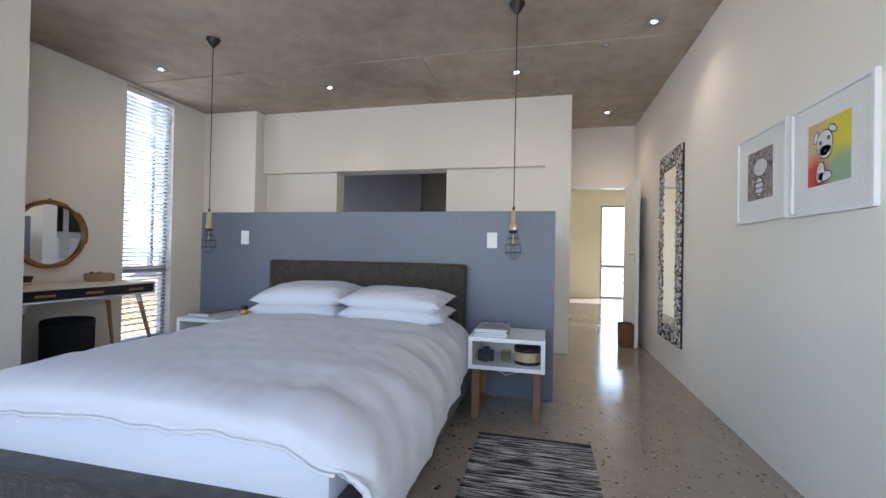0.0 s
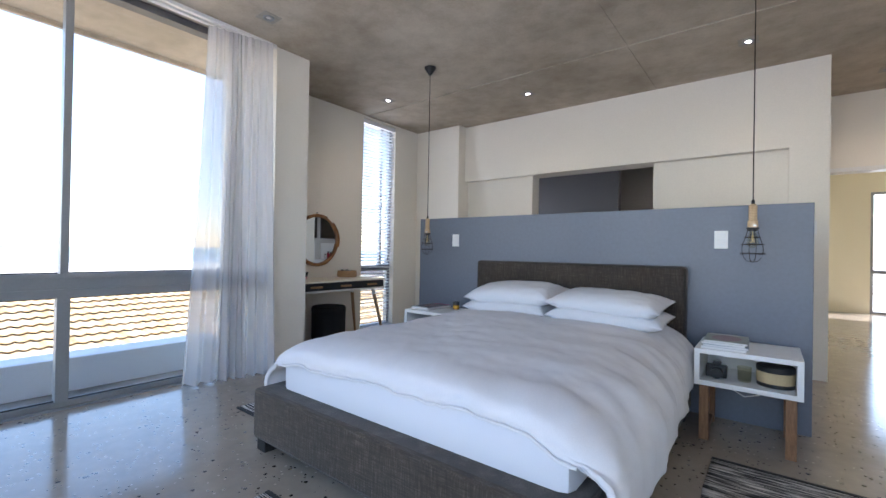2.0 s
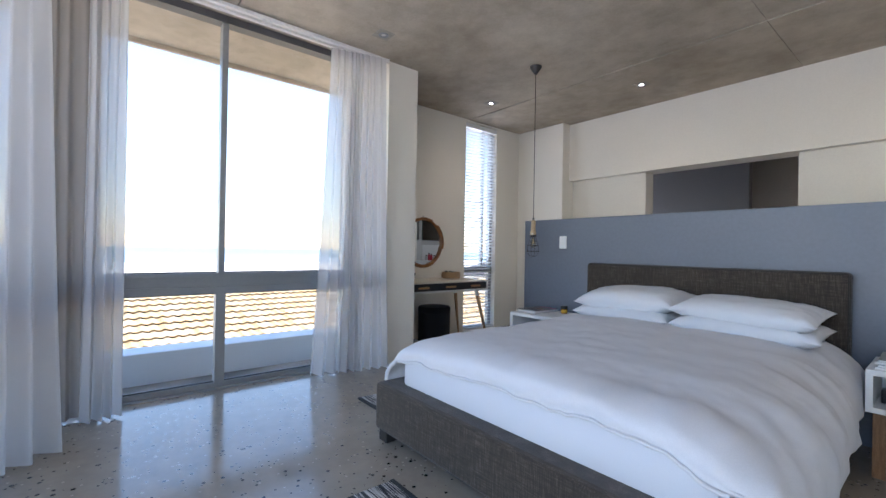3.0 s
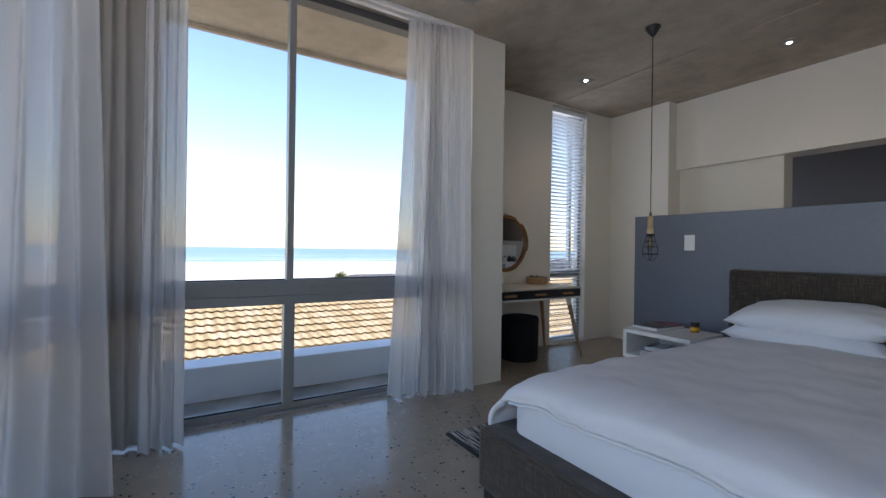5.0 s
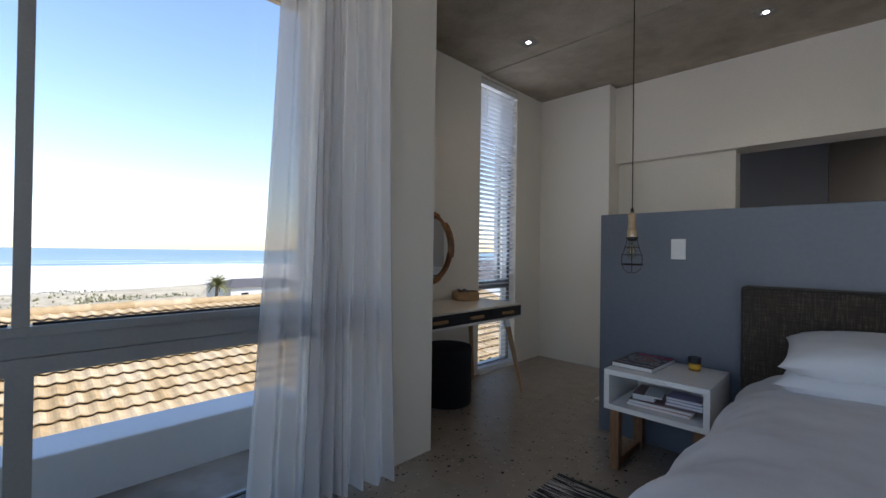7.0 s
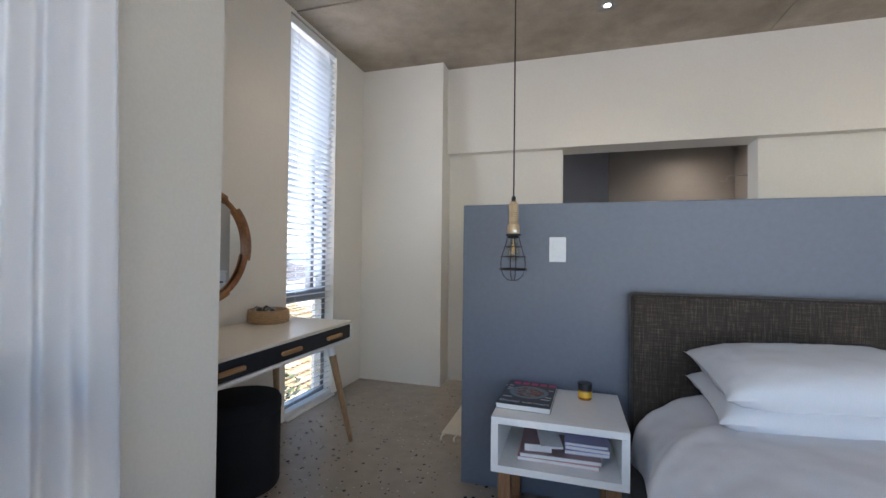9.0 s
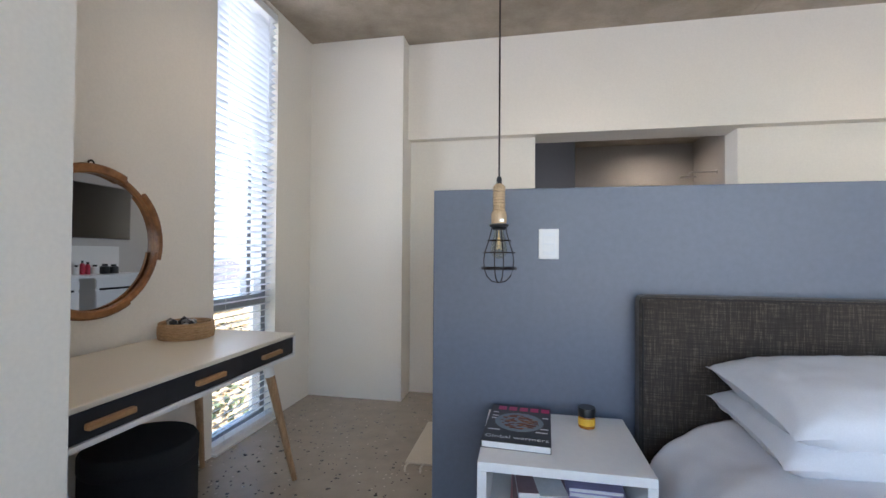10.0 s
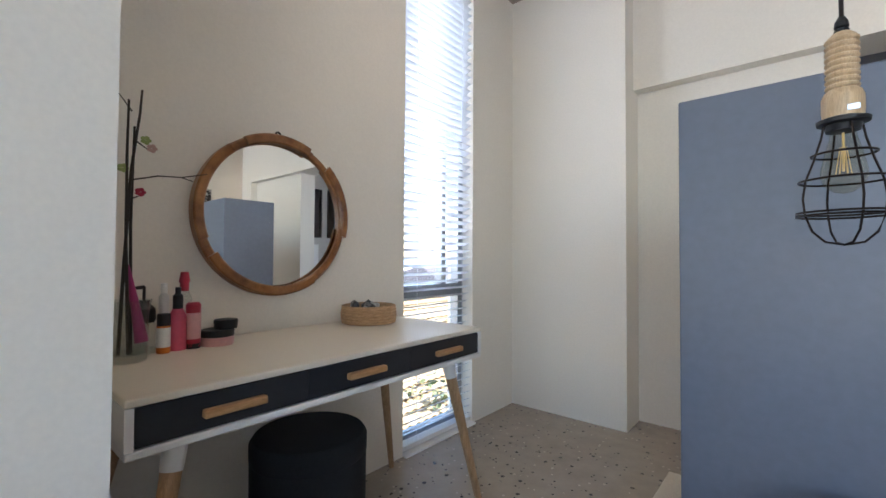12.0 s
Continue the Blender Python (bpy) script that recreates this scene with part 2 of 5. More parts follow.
M_BLIND = plain("blind_slat", (0.80, 0.80, 0.80), 0.45, var=0.03)
M_SLAT = sheer("pale_blind_slat", (0.84, 0.84, 0.84), 0.0)
M_LINEN = plain("white_cotton", (0.68, 0.68, 0.705), 0.85, var=0.03, fine=250, coarse=3, bumps=0.12)
M_SHEET = plain("white_sheet", (0.67, 0.685, 0.735), 0.8, var=0.02, fine=250, coarse=3, bumps=0.08)
M_UPH = weave("brown_grey_weave", (0.029, 0.021, 0.0155), (0.12, 0.095, 0.075))
M_PIPING = plain("dark_piping", (0.03, 0.026, 0.023), 0.9)
M_OAK = wood("oiled_oak", (0.30, 0.17, 0.08), (0.50, 0.32, 0.17), (9, 9, 1.2))
M_LEG = wood("stained_leg", (0.18, 0.088, 0.038), (0.31, 0.165, 0.08), (9, 9, 1.2))
M_BEECH = wood("turned_beech", (0.52, 0.36, 0.20), (0.68, 0.50, 0.30), (8, 8, 1))
M_DRIFT = wood("reclaimed_teak", (0.15, 0.052, 0.014), (0.42, 0.19, 0.06), (1.2, 0.7, 0.7), 0.34)
M_HANDLE = wood("pale_handle", (0.38, 0.20, 0.08), (0.52, 0.31, 0.14), (6, 1, 6))
M_CREAM = plain("cream_laminate", (0.75, 0.69, 0.575), 0.3, var=0.02, fine=120, bumps=0.01)
M_DRAWER = plain("charcoal_laminate", (0.022, 0.023, 0.028), 0.4, var=0.06, bumps=0.01)
M_BLACK = plain("black_plastic", (0.012, 0.012, 0.013), 0.4)
M_VELVET = plain("black_velvet", (0.010, 0.010, 0.012), 0.95, var=0.2, fine=140)
M_WIRE = plain("bronze_wire", (0.035, 0.025, 0.022), 0.4, 0.7)
M_BULB = pane_glass("amber_glass", (0.94, 0.92, 0.83), 0.6)
M_CLEAR = pane_glass("clear_vessel_glass", (0.93, 0.95, 0.94), 0.6)
M_FILAMENT = plain("filament", (0.75, 0.55, 0.25), 0.4, 0.4)
M_STEEL = plain("brushed_steel", (0.62, 0.62, 0.62), 0.28, 1.0, 0.04, 90, 4, 0.02)
M_LAMP = glow("lamp_lens", (1.0, 0.92, 0.80), 25)
M_MIRROR = mirror_mat("silvered_glass")
M_MOSAIC = pieces("mosaic_shell", (0.04, 0.03, 0.03), (0.88, 0.85, 0.80), 0.14, 0.25, [(0.0, (0.03, 0.025, 0.025)), (0.30, (0.07, 0.055, 0.05)), (0.38, (0.40, 0.36, 0.32)), (0.7, (0.62, 0.58, 0.54)), (1.0, (0.92, 0.90, 0.87))])
M_RUG = striped("striped_yarn")
M_FRINGE = plain("black_binding", (0.03, 0.03, 0.03), 0.95)
M_MAT = plain("cotton_bath_mat", (0.56, 0.50, 0.40), 0.95, var=0.1, fine=200, bumps=0.3)
M_RATTAN = wood("rattan", (0.34, 0.20, 0.09), (0.58, 0.38, 0.20), (3, 3, 14), 0.6)
M_PAPER = plain("paper_edges", (0.74, 0.73, 0.72), 0.7, var=0.06, fine=300)
M_TILE = tile_mat("clay_tile")
M_SAND = plain("sand", (0.60, 0.54, 0.44), 0.95, var=0.06, fine=0.4, coarse=0.03, bumps=0)
M_DUNE = plain("grassy_sand", (0.42, 0.36, 0.24), 0.95, var=0.25, fine=0.6, coarse=0.1, bumps=0)
M_BUSH = plain("dune_shrub", (0.22, 0.21, 0.11), 0.9, var=0.35, fine=3, coarse=0.5, bumps=0)
M_FROND = plain("palm_frond", (0.17, 0.17, 0.05), 0.7, var=0.3, fine=5, bumps=0)
M_TRUNK = plain("palm_trunk", (0.14, 0.10, 0.07), 0.95, var=0.3, fine=12, bumps=0.4)
M_RENDER = plain("house_render", (0.62, 0.60, 0.56), 0.85, var=0.06, fine=20, coarse=0.6)
# the parapet's bluish shade is mixed into this base colour
M_PARAPET = plain("parapet_paint", (0.62, 0.66, 0.70), 0.7, var=0.05, fine=40, coarse=1.2)
M_ROOF_DARK = plain("dark_roof", (0.09, 0.08, 0.075), 0.8, var=0.15, fine=6)
M_HALL = plain("hall_paint", (0.84, 0.775, 0.60), 0.6, var=0.03, coarse=1.2, bumps=0.05)
M_BATH = plain("bathroom_plaster", (0.55, 0.53, 0.50), 0.6, var=0.05, coarse=1.2)
M_BATH_SLATE = plain("bathroom_slate_wall", (0.115, 0.115, 0.125), 0.5, var=0.05, coarse=1.2)


def colour(name, c, rough=0.5, metal=0.0):
    return plain(name, c, rough, metal, 0.06, 80, 4, 0.0)


M_AMBER = colour("amber_glass_jar", (0.35, 0.13, 0.015), 0.15)
M_YELLOW = colour("yellow_label", (0.72, 0.42, 0.03))
M_ORANGE = colour("orange_plastic", (0.75, 0.20, 0.02), 0.35)
M_PINK = colour("pink_plastic", (0.66, 0.10, 0.17), 0.3)
M_RED = colour("red_plastic", (0.45, 0.02, 0.05), 0.3)
M_PALEPINK = colour("pale_pink_plastic", (0.72, 0.38, 0.38), 0.35)
M_MAGENTA = colour("magenta_wrap", (0.32, 0.02, 0.13), 0.5)
M_STEM = colour("dark_stem", (0.035, 0.025, 0.018), 0.7)
M_PETAL = colour("dried_petal", (0.55, 0.35, 0.30), 0.8)
M_CRIMSON = colour("crimson_petal", (0.35, 0.02, 0.05), 0.8)
M_BUD = colour("green_bud", (0.30, 0.36, 0.12), 0.7)
M_COVER = colour("magazine_cover", (0.03, 0.028, 0.03), 0.3)
M_PLATE = colour("printed_plate", (0.20, 0.27, 0.31), 0.3)
M_STEW = pieces("printed_stew", (0.16, 0.04, 0.015), (0.42, 0.20, 0.08), 0.35)
M_HOT = colour("printed_pink", (0.62, 0.03, 0.16), 0.3)
M_PRINTWHITE = colour("printed_white", (0.8, 0.8, 0.78), 0.3)
M_SAGE = colour("sage_printed_cover", (0.33, 0.36, 0.30), 0.35)
M_DUSTY = colour("dusty_printed_cover", (0.30, 0.19, 0.20), 0.35)
M_LILAC = colour("lilac_paper", (0.42, 0.38, 0.58), 0.6)
M_SOUND = colour("straw_band", (0.52, 0.40, 0.22), 0.8)
M_LEATHER = colour("tan_leather", (0.20, 0.085, 0.035), 0.5)
M_SEA = plain("sea_water", (0.11, 0.21, 0.26), 0.35, var=0.15, fine=0.02, coarse=0.004, bumps=0)
M_FOAM = plain("surf_foam", (0.8, 0.82, 0.82), 0.9, var=0.05, fine=0.1, coarse=0.05, bumps=0)
M_LEAFMIX = pieces("tree_leaf", (0.05, 0.07, 0.025), (0.13, 0.15, 0.05), 0.8)

# ---- mesh helpers ----
def box(bm, x0, x1, y0, y1, z0, z1, r=0.0, seg=2):
    m = Matrix.LocRotScale(((x0 + x1) / 2, (y0 + y1) / 2, (z0 + z1) / 2), None, (x1 - x0, y1 - y0, z1 - z0))
    vs = bmesh.ops.create_cube(bm, size=1.0, matrix=m)["verts"]
    if r:
        es = list({e for v in vs for e in v.link_edges})
        bmesh.ops.bevel(bm, geom=es, offset=r, segments=seg, affect='EDGES', profile=0.5)
    return bm


def rod(bm, a, b, r0, r1=None, seg=12):
    a, b = Vector(a), Vector(b)
    q = (b - a).to_track_quat('Z', 'Y')
    m = Matrix.LocRotScale((a + b) / 2, q, None)
    bmesh.ops.create_cone(bm, cap_ends=True, segments=seg, radius1=r0, radius2=r0 if r1 is None else r1, depth=(b - a).length, matrix=m)
    return bm


def turned(bm, profile, seg=24, at=(0, 0, 0)):
    """A solid of revolution about z from (radius, height) pairs."""
    rings = []
    for r, z in profile:
        if r < 1e-6:
            rings.append([bm.verts.new((at[0], at[1], at[2] + z))])
        else:
            rings.append([bm.verts.new((at[0] + r * math.cos(2 * math.pi * k / seg), at[1] + r * math.sin(2 * math.pi * k / seg), at[2] + z)) for k in range(seg)])
    for p, q in zip(rings, rings[1:]):
        for k in range(seg):
            j = (k + 1) % seg
            if len(p) == 1 and len(q) > 1:
                bm.faces.new((p[0], q[j], q[k]))
            elif len(q) == 1 and len(p) > 1:
                bm.faces.new((p[k], p[j], q[0]))
            elif len(p) > 1:
                bm.faces.new((p[k], p[j], q[j], q[k]))
    bmesh.ops.recalc_face_normals(bm, faces=bm.faces[:])
    return bm


def tube(bm, pts, r, seg=8, closed=False, taper=None):
    pts = [Vector(p) for p in pts]
    n = len(pts)
    rings = []
    for i, p in enumerate(pts):
        a = pts[(i - 1) % n] if closed or i else p
        b = pts[(i + 1) % n] if closed or i < n - 1 else p
        d = (b - a).normalized()
        up = Vector((0, 0, 1)) if abs(d.z) < 0.9 else Vector((1, 0, 0))
        s = d.cross(up).normalized()
        u = s.cross(d)
        rr = r if taper is None else r + (taper - r) * i / (n - 1)
        rings.append([bm.verts.new(p + rr * (math.cos(2 * math.pi * k / seg) * s + math.sin(2 * math.pi * k / seg) * u)) for k in range(seg)])
    for i in range(n if closed else n - 1):
        p, q = rings[i], rings[(i + 1) % n]
        for k in range(seg):
            j = (k + 1) % seg
            bm.faces.new((p[k], p[j], q[j], q[k]))
    if not closed:
        bm.faces.new(rings[0])
        bm.faces.new(rings[-1])
    bmesh.ops.recalc_face_normals(bm, faces=bm.faces[:])
    return bm


def ring_points(r, z, n=28, at=(0, 0)):
    return [(at[0] + r * math.cos(2 * math.pi * k / n), at[1] + r * math.sin(2 * math.pi * k / n), z) for k in range(n)]


def grid_surface(bm, nu, nv, fn):
    vs = [[bm.verts.new(fn(i / (nu - 1), j / (nv - 1))) for j in range(nv)] for i in range(nu)]
    for i in range(nu - 1):
        for j in range(nv - 1):
            bm.faces.new((vs[i][j], vs[i + 1][j], vs[i + 1][j + 1], vs[i][j + 1]))
    return bm


def mesh_of(name, bm, material, smooth=False):
    me = bpy.data.meshes.new(name)
    if smooth:
        for f in bm.faces:
            f.smooth = True
        lim = radians(40)
        for e in bm.edges:
            if len(e.link_faces) == 2 and e.calc_face_angle(0) > lim:
                e.smooth = False
    bm.to_mesh(me)
    bm.free()
    me.materials.append(material)
    return me


def part(name, bm, material, parent, label="", smooth=False):
    ob = new(name, mesh_of(name, bm, material, smooth))
    ob.parent = parent
    return tagged(ob, label)


def thing(name, at, label, category, group="", kind=""):
    ob = new(name)
    ob.location = at
    ob.empty_display_size = 0.1
    return tagged(ob, label, category, group, kind)


def single(name, bm, material, label, category, group="", kind="", smooth=False, at=(0, 0, 0)):
    ob = new(name, mesh_of(name, bm, material, smooth))
    ob.location = at
    return tagged(ob, label, category, group, kind)


def structure(name, bm, material, label, category, smooth=False):
    return single(name, bm, material, label, category, kind="structure", smooth=smooth)


def B(*boxes, r=0.0):
    bm = bmesh.new()
    for b in boxes:
        box(bm, *b, r=r)
    return bm


# ---- structure ----
H = 2.92
structure("floor", B((-5.20, 3.2, -0.25, 12.4, -0.25, 0), (-5.98, -5.20, 2.56, 9.4, -0.25, 0)), M_FLOOR, "polished terrazzo concrete floor with dark chips", "floor")

# ceiling panels with open joints between them
bm = bmesh.new()
xs, ys = (-5.98, -2.4225, -2.4175, 0.12), (-0.17, 1.2, 1.208, 4.355, 4.365, 9.4)
for xa, xb in ((xs[0], xs[1]), (xs[2], xs[3])):
    for ya, yb in ((ys[0], ys[1]), (ys[2], ys[3]), (ys[4], ys[5])):
        box(bm, max(xa, -5.14) if yb < 2 else xa, xb, ya, yb, H - (0.006 if ya > 4 else 0.0), H + 0.1)
box(bm, -5.98, 0.12, -0.17, 9.4, H + 0.1, H + 0.25)
structure("ceiling", bm, M_CEIL, "raw grey-brown concrete ceiling with panel joints", "ceiling")
structure("ceiling_hall", B((-1.4, 3.2, 7.05, 12.5, 2.86, 3.1)), M_HALL, "pale ceiling of the hall", "ceiling")
structure("eaves_soffit", B((-5.98, -5.21, -1.2, 2.56, 2.90, 3.17), (-5.21, 0.12, -1.2, -0.27, 2.90, 3.17), (-6.02, -5.98, -1.24, 9.4, 2.86, 3.2)), M_SOFFIT, "cream painted concrete roof overhang", "soffit")

structure("wall_east", B((-0.09, 0.12, -0.25, 6.9, 0, H)), M_WALL, "smooth off-white plaster wall", "wall")
structure("wall_north", B((-4.967, -1.29, 5.56, 5.85, 2.12, H), (-4.967, -3.93, 5.65, 5.85, 0, 2.12), (-2.46, -1.29, 5.65, 5.85, 0, 2.12), (-1.29, -1.006, 5.56, 5.85, 0, H)), M_WALL, "off-white wall with recessed panels and a bathroom opening", "wall")
structure("wall_pier", B((-5.76, -4.967, 5.40, 5.85, 0, H)), M_WALL, "off-white plaster pier in the corner", "wall")
structure("wall_corridor", B((-1.44, -1.006, 5.85, 6.9, 0, H), (-1.44, -1.27, 6.9, 9.28, 0, H)), M_WALL, "off-white plaster wall of the corridor", "wall")
structure("wall_door", B((-1.24, -0.95, 6.9, 7.05, 0, H), (-0.95, -0.13, 6.9, 7.05, 2.07, H), (-0.13, 0.12, 6.9, 7.05, 0, H)), M_WALL, "off-white wall round the bedroom doorway", "wall")
structure("wall_nook", B((-5.96, -5.76, 2.90, 4.30, 0, H), (-5.96, -5.76, 4.91, 6.2, 0, H), (-5.96, -5.76, 7.3, 9.4, 0, H), (-5.96, -5.76, 6.2, 7.3, 0, 0.95), (-5.96, -5.76, 6.2, 7.3, 2.15, H), (-5.96, -5.76, 4.30, 4.91, 2.89, H)), M_WALL, "off-white wall with a tall narrow window", "wall")
structure("wall_stub", B((-5.98, -4.957, 2.56, 2.90, -0.25, H)), M_WALL, "off-white wall end beside the glazing", "wall")
structure("partition", B((-4.394, -1.205, 3.928, 4.275, 0, 1.438), r=0.004), M_SLATE, "slate blue painted half-height partition wall behind the bed", "partition wall")
structure("wall_bath_far", B((-5.96, -1.27, 9.28, 9.42, 0, H)), M_BATH, "beige plaster wall of the bathroom", "wall")
structure("wall_bath_side", B((-1.452, -1.44, 5.85, 9.28, 0, H)), M_BATH, "beige plaster wall beside the vanity", "wall")
structure("wall_bath_slate", B((-5.76, -3.39, 7.67, 7.82, 0, H)), M_BATH_SLATE, "dark slate painted shower wall", "wall")
structure("wall_hall_far", B((-1.4, 0.14, 12.3, 12.5, 0, 2.86), (2.95, 3.2, 12.3, 12.5, 0, 2.86), (0.14, 2.95, 12.3, 12.5, 2.42, 2.86)), M_HALL, "warm cream wall of the hall", "wall")
structure("wall_hall_west", B((-1.4, -1.24, 7.05, 12.3, 0, 2.86)), M_HALL, "warm cream side wall of the hall", "wall")
structure("wall_hall_east", B((3.0, 3.2, 7.05, 12.3, 0, 2.86)), M_HALL, "warm cream side wall of the hall", "wall")
structure("wall_hall_south", B((0.12, 3.2, 6.9, 7.05, 0, 2.86)), M_HALL, "warm cream wall of the hall beside the doorway", "wall")
structure("door_frame", B((-0.97, -0.945, 6.87, 7.06, 0, 2.075), (-0.135, -0.11, 6.87, 7.06, 0, 2.075), (-0.97, -0.11, 6.87, 7.06, 2.05, 2.095)), M_WHITE, "white painted door frame", "door frame")

# open door leaf
door = thing("door_1", (-0.16, 6.86, 0), "open white flush door beside the wall", "door", kind="structure")
part("leaf", B((-0.06, -0.02, -0.79, 0.0, 0.01, 2.05), r=0.003), M_WHITE, door)
hb = bmesh.new()
box(hb, -0.066, -0.06, -0.755, -0.715, 1.05, 1.22)
box(hb, -0.02, -0.014, -0.755, -0.715, 1.05, 1.22)
rod(hb, (-0.12, -0.735, 1.13), (0.04, -0.735, 1.13), 0.009)
rod(hb, (-0.115, -0.735, 1.13), (-0.115, -0.62, 1.13), 0.009)
rod(hb, (0.035, -0.735, 1.13), (0.035, -0.62, 1.13), 0.009)
part("handle", hb, M_STEEL, door, "brushed steel lever handle")
for z in (0.25, 1.8):
    part("hinge", rod(bmesh.new(), (-0.035, 0.005, z), (-0.035, 0.005, z + 0.1), 0.007), M_STEEL, door)

# hall window with railing outside
hw = thing("window_3", (0.14, 12.3, 0), "tall aluminium hall window with bright daylight", "window", kind="structure")
part("frame", B((0, 0.05, 0.04, 0.1, 0, 2.42), (2.76, 2.81, 0.04, 0.1, 0, 2.42), (0.05, 2.76, 0.04, 0.1, 0, 0.05), (0.05, 2.76, 0.04, 0.1, 2.37, 2.42), (0.05, 2.76, 0.04, 0.1, 0.80, 0.87)), M_ALU, hw)
part("pane", B((0.05, 2.76, 0.068, 0.074, 0.05, 0.80)), M_GLASS, hw)
part("pane", B((0.05, 2.76, 0.068, 0.074, 0.87, 2.37)), M_GLASS, hw)
rail = thing("balcony_rail", (0, 13.4, 0), "white steel balcony railing outside the hall", "railing")
for z in (0.35, 0.55, 0.75, 0.95):
    part("bar", rod(bmesh.new(), (-1.2, 0, z), (3.2, 0, z), 0.02), M_WHITE, rail)
for x in (-1.2, 0.0, 1.2, 2.4, 3.2):
    part("post", B((x - 0.025, x + 0.025, -0.02, 0.02, -0.1, 0.98)), M_WHITE, rail)
structure("balcony", B((-1.4, 3.2, 12.5, 13.6, -0.3, -0.1)), M_TERRACE, "pale screed balcony floor", "balcony")

# ---- the glazing ----
def glazing(name, at, turn, width, mullions, label):
    """A wall of framed glass along local x, with a sash transom; local y points out."""
    w = thing(name, at, label, "window", kind="structure")
    w.rotation_euler = (0, 0, radians(turn))
    part("sill_rail", B((0, width, -0.06, 0.06, -0.02, 0.012), (0, width, -0.025, 0.045, 0.012, 0.05), r=0.002), M_ALU, w)
    part("head_rail", B((0, width, -0.05, 0.05, 2.86, 2.918)), M_ALU_DARK, w)
    part("transom", B((0, width, -0.045, 0.04, 0.744, 0.80), (0, width, -0.03, 0.04, 0.80, 0.872), (0, width, -0.045, 0.03, 0.872, 0.905), r=0.002), M_ALU, w)
    edges = [0.0] + mullions + [width]
    for i, m in enumerate(edges):
        lo = 0.035
        a, b = max(0, m - lo), min(width, m + lo)
        part("mullion", B((a, b, -0.035, 0.045, 0.05, 0.744), r=0.002), M_ALU, w)
        part("mullion", B((max(0, m - 0.022), min(width, m + 0.022), -0.04, 0.045, 0.905, 2.86), r=0.002), M_ALU, w)
    for a, b in zip(edges, edges[1:]):
        part("gasket", B((a + 0.035, b - 0.035, -0.008, 0.008, 0.05, 0.058), (a + 0.035, b - 0.035, -0.008, 0.008, 0.736, 0.744), (a + 0.03, b - 0.03, -0.008, 0.008, 0.905, 0.913)), M_RUBBER, w)
        part("pane", B((a + 0.02, b - 0.02, -0.003, 0.003, 0.05, 0.744)), M_GLASS, w)
        part("pane", B((a + 0.02, b - 0.02, -0.003, 0.003, 0.905, 2.86)), M_GLASS, w)
    return w


glazing("window_1", (-5.17, -0.21, 0), 90, 2.77, [1.381], "wall of grey aluminium framed glass facing the sea")
glazing("window_2", (-0.09, -0.21, 0), 180, 5.06, [1.26, 2.52, 3.78], "wall of grey aluminium framed glass behind the bed foot")

# curtain rails on the ceiling
for name, bx in (("curtain_track", (-5.03, -4.995, 0.0, 2.54, H - 0.03, H - 0.001)), ("curtain_track", (-4.955, -4.92, 0.0, 2.54, H - 0.03, H - 0.001)), ("curtain_track", (-4.9, -0.15, -0.06, -0.025, H - 0.03, H - 0.001))):
    structure(name, B(bx, r=0.003), M_WHITE, "white double curtain rail on the ceiling", "curtain rail")

# slim window with its blind
sw = thing("window_4", (-5.87, 4.30, 0), "tall narrow aluminium window in the corner nook", "window", kind="structure")
part("frame", B((-0.03, 0.03, 0, 0.05, 0.0, 2.89), (-0.03, 0.03, 0.56, 0.61, 0.0, 2.89), (-0.03, 0.03, 0.05, 0.56, 0.0, 0.06), (-0.03, 0.03, 0.05, 0.56, 2.83, 2.89), (-0.035, 0.045, 0.05, 0.56, 0.81, 0.885), (-0.02, 0.03, 0.40, 0.44, 0.885, 2.83)), M_ALU, sw)
part("pane", B((-0.003, 0.003, 0.05, 0.56, 0.06, 0.81)), M_GLASS, sw)
part("pane", B((-0.003, 0.003, 0.05, 0.56, 0.885, 2.83)), M_GLASS, sw)
part("sill", B((0.03, 0.14, 0, 0.61, 0.0, 0.012)), M_WHITE, sw)

# assumed window out of view, added to brighten the bathroom from the west
bw = thing("window_5", (-5.87, 6.20, 0.95), "assumed aluminium bathroom window, added unseen to let daylight in", "window", kind="structure")
part("frame", B((-0.03, 0.03, 0, 0.05, 0, 1.2), (-0.03, 0.03, 1.05, 1.10, 0, 1.2), (-0.03, 0.03, 0.05, 1.05, 0, 0.05), (-0.03, 0.03, 0.05, 1.05, 1.15, 1.2)), M_ALU, bw)
part("pane", B((-0.003, 0.003, 0.05, 1.05, 0.05, 1.15)), M_GLASS, bw)

blind = thing("venetian_blind", (-5.79, 4.305, 0), "white venetian blind with tilted slats", "blind")
part("head_box", B((-0.03, 0.03, 0, 0.60, 2.82, 2.875), r=0.004), M_BLIND, blind)
slat = bmesh.new()
grid_surface(slat, 5, 2, lambda u, v: (-0.025 + 0.050 * u, 0.004 + 0.592 * v, 0.003 * math.sin(math.pi * u) + 0.36 * (-0.025 + 0.050 * u)))
bmesh.ops.solidify(slat, geom=slat.faces[:], thickness=0.0012)
slat_me = mesh_of("slat", slat, M_SLAT)
for k in range(62):
    o = new("slat", slat_me)
    o.parent = blind
    o.location = (0, 0, 0.06 + k * 0.0445)
part("bottom_rail", B((-0.025, 0.025, 0.004, 0.596, 0.02, 0.045), r=0.003), M_BLIND, blind)
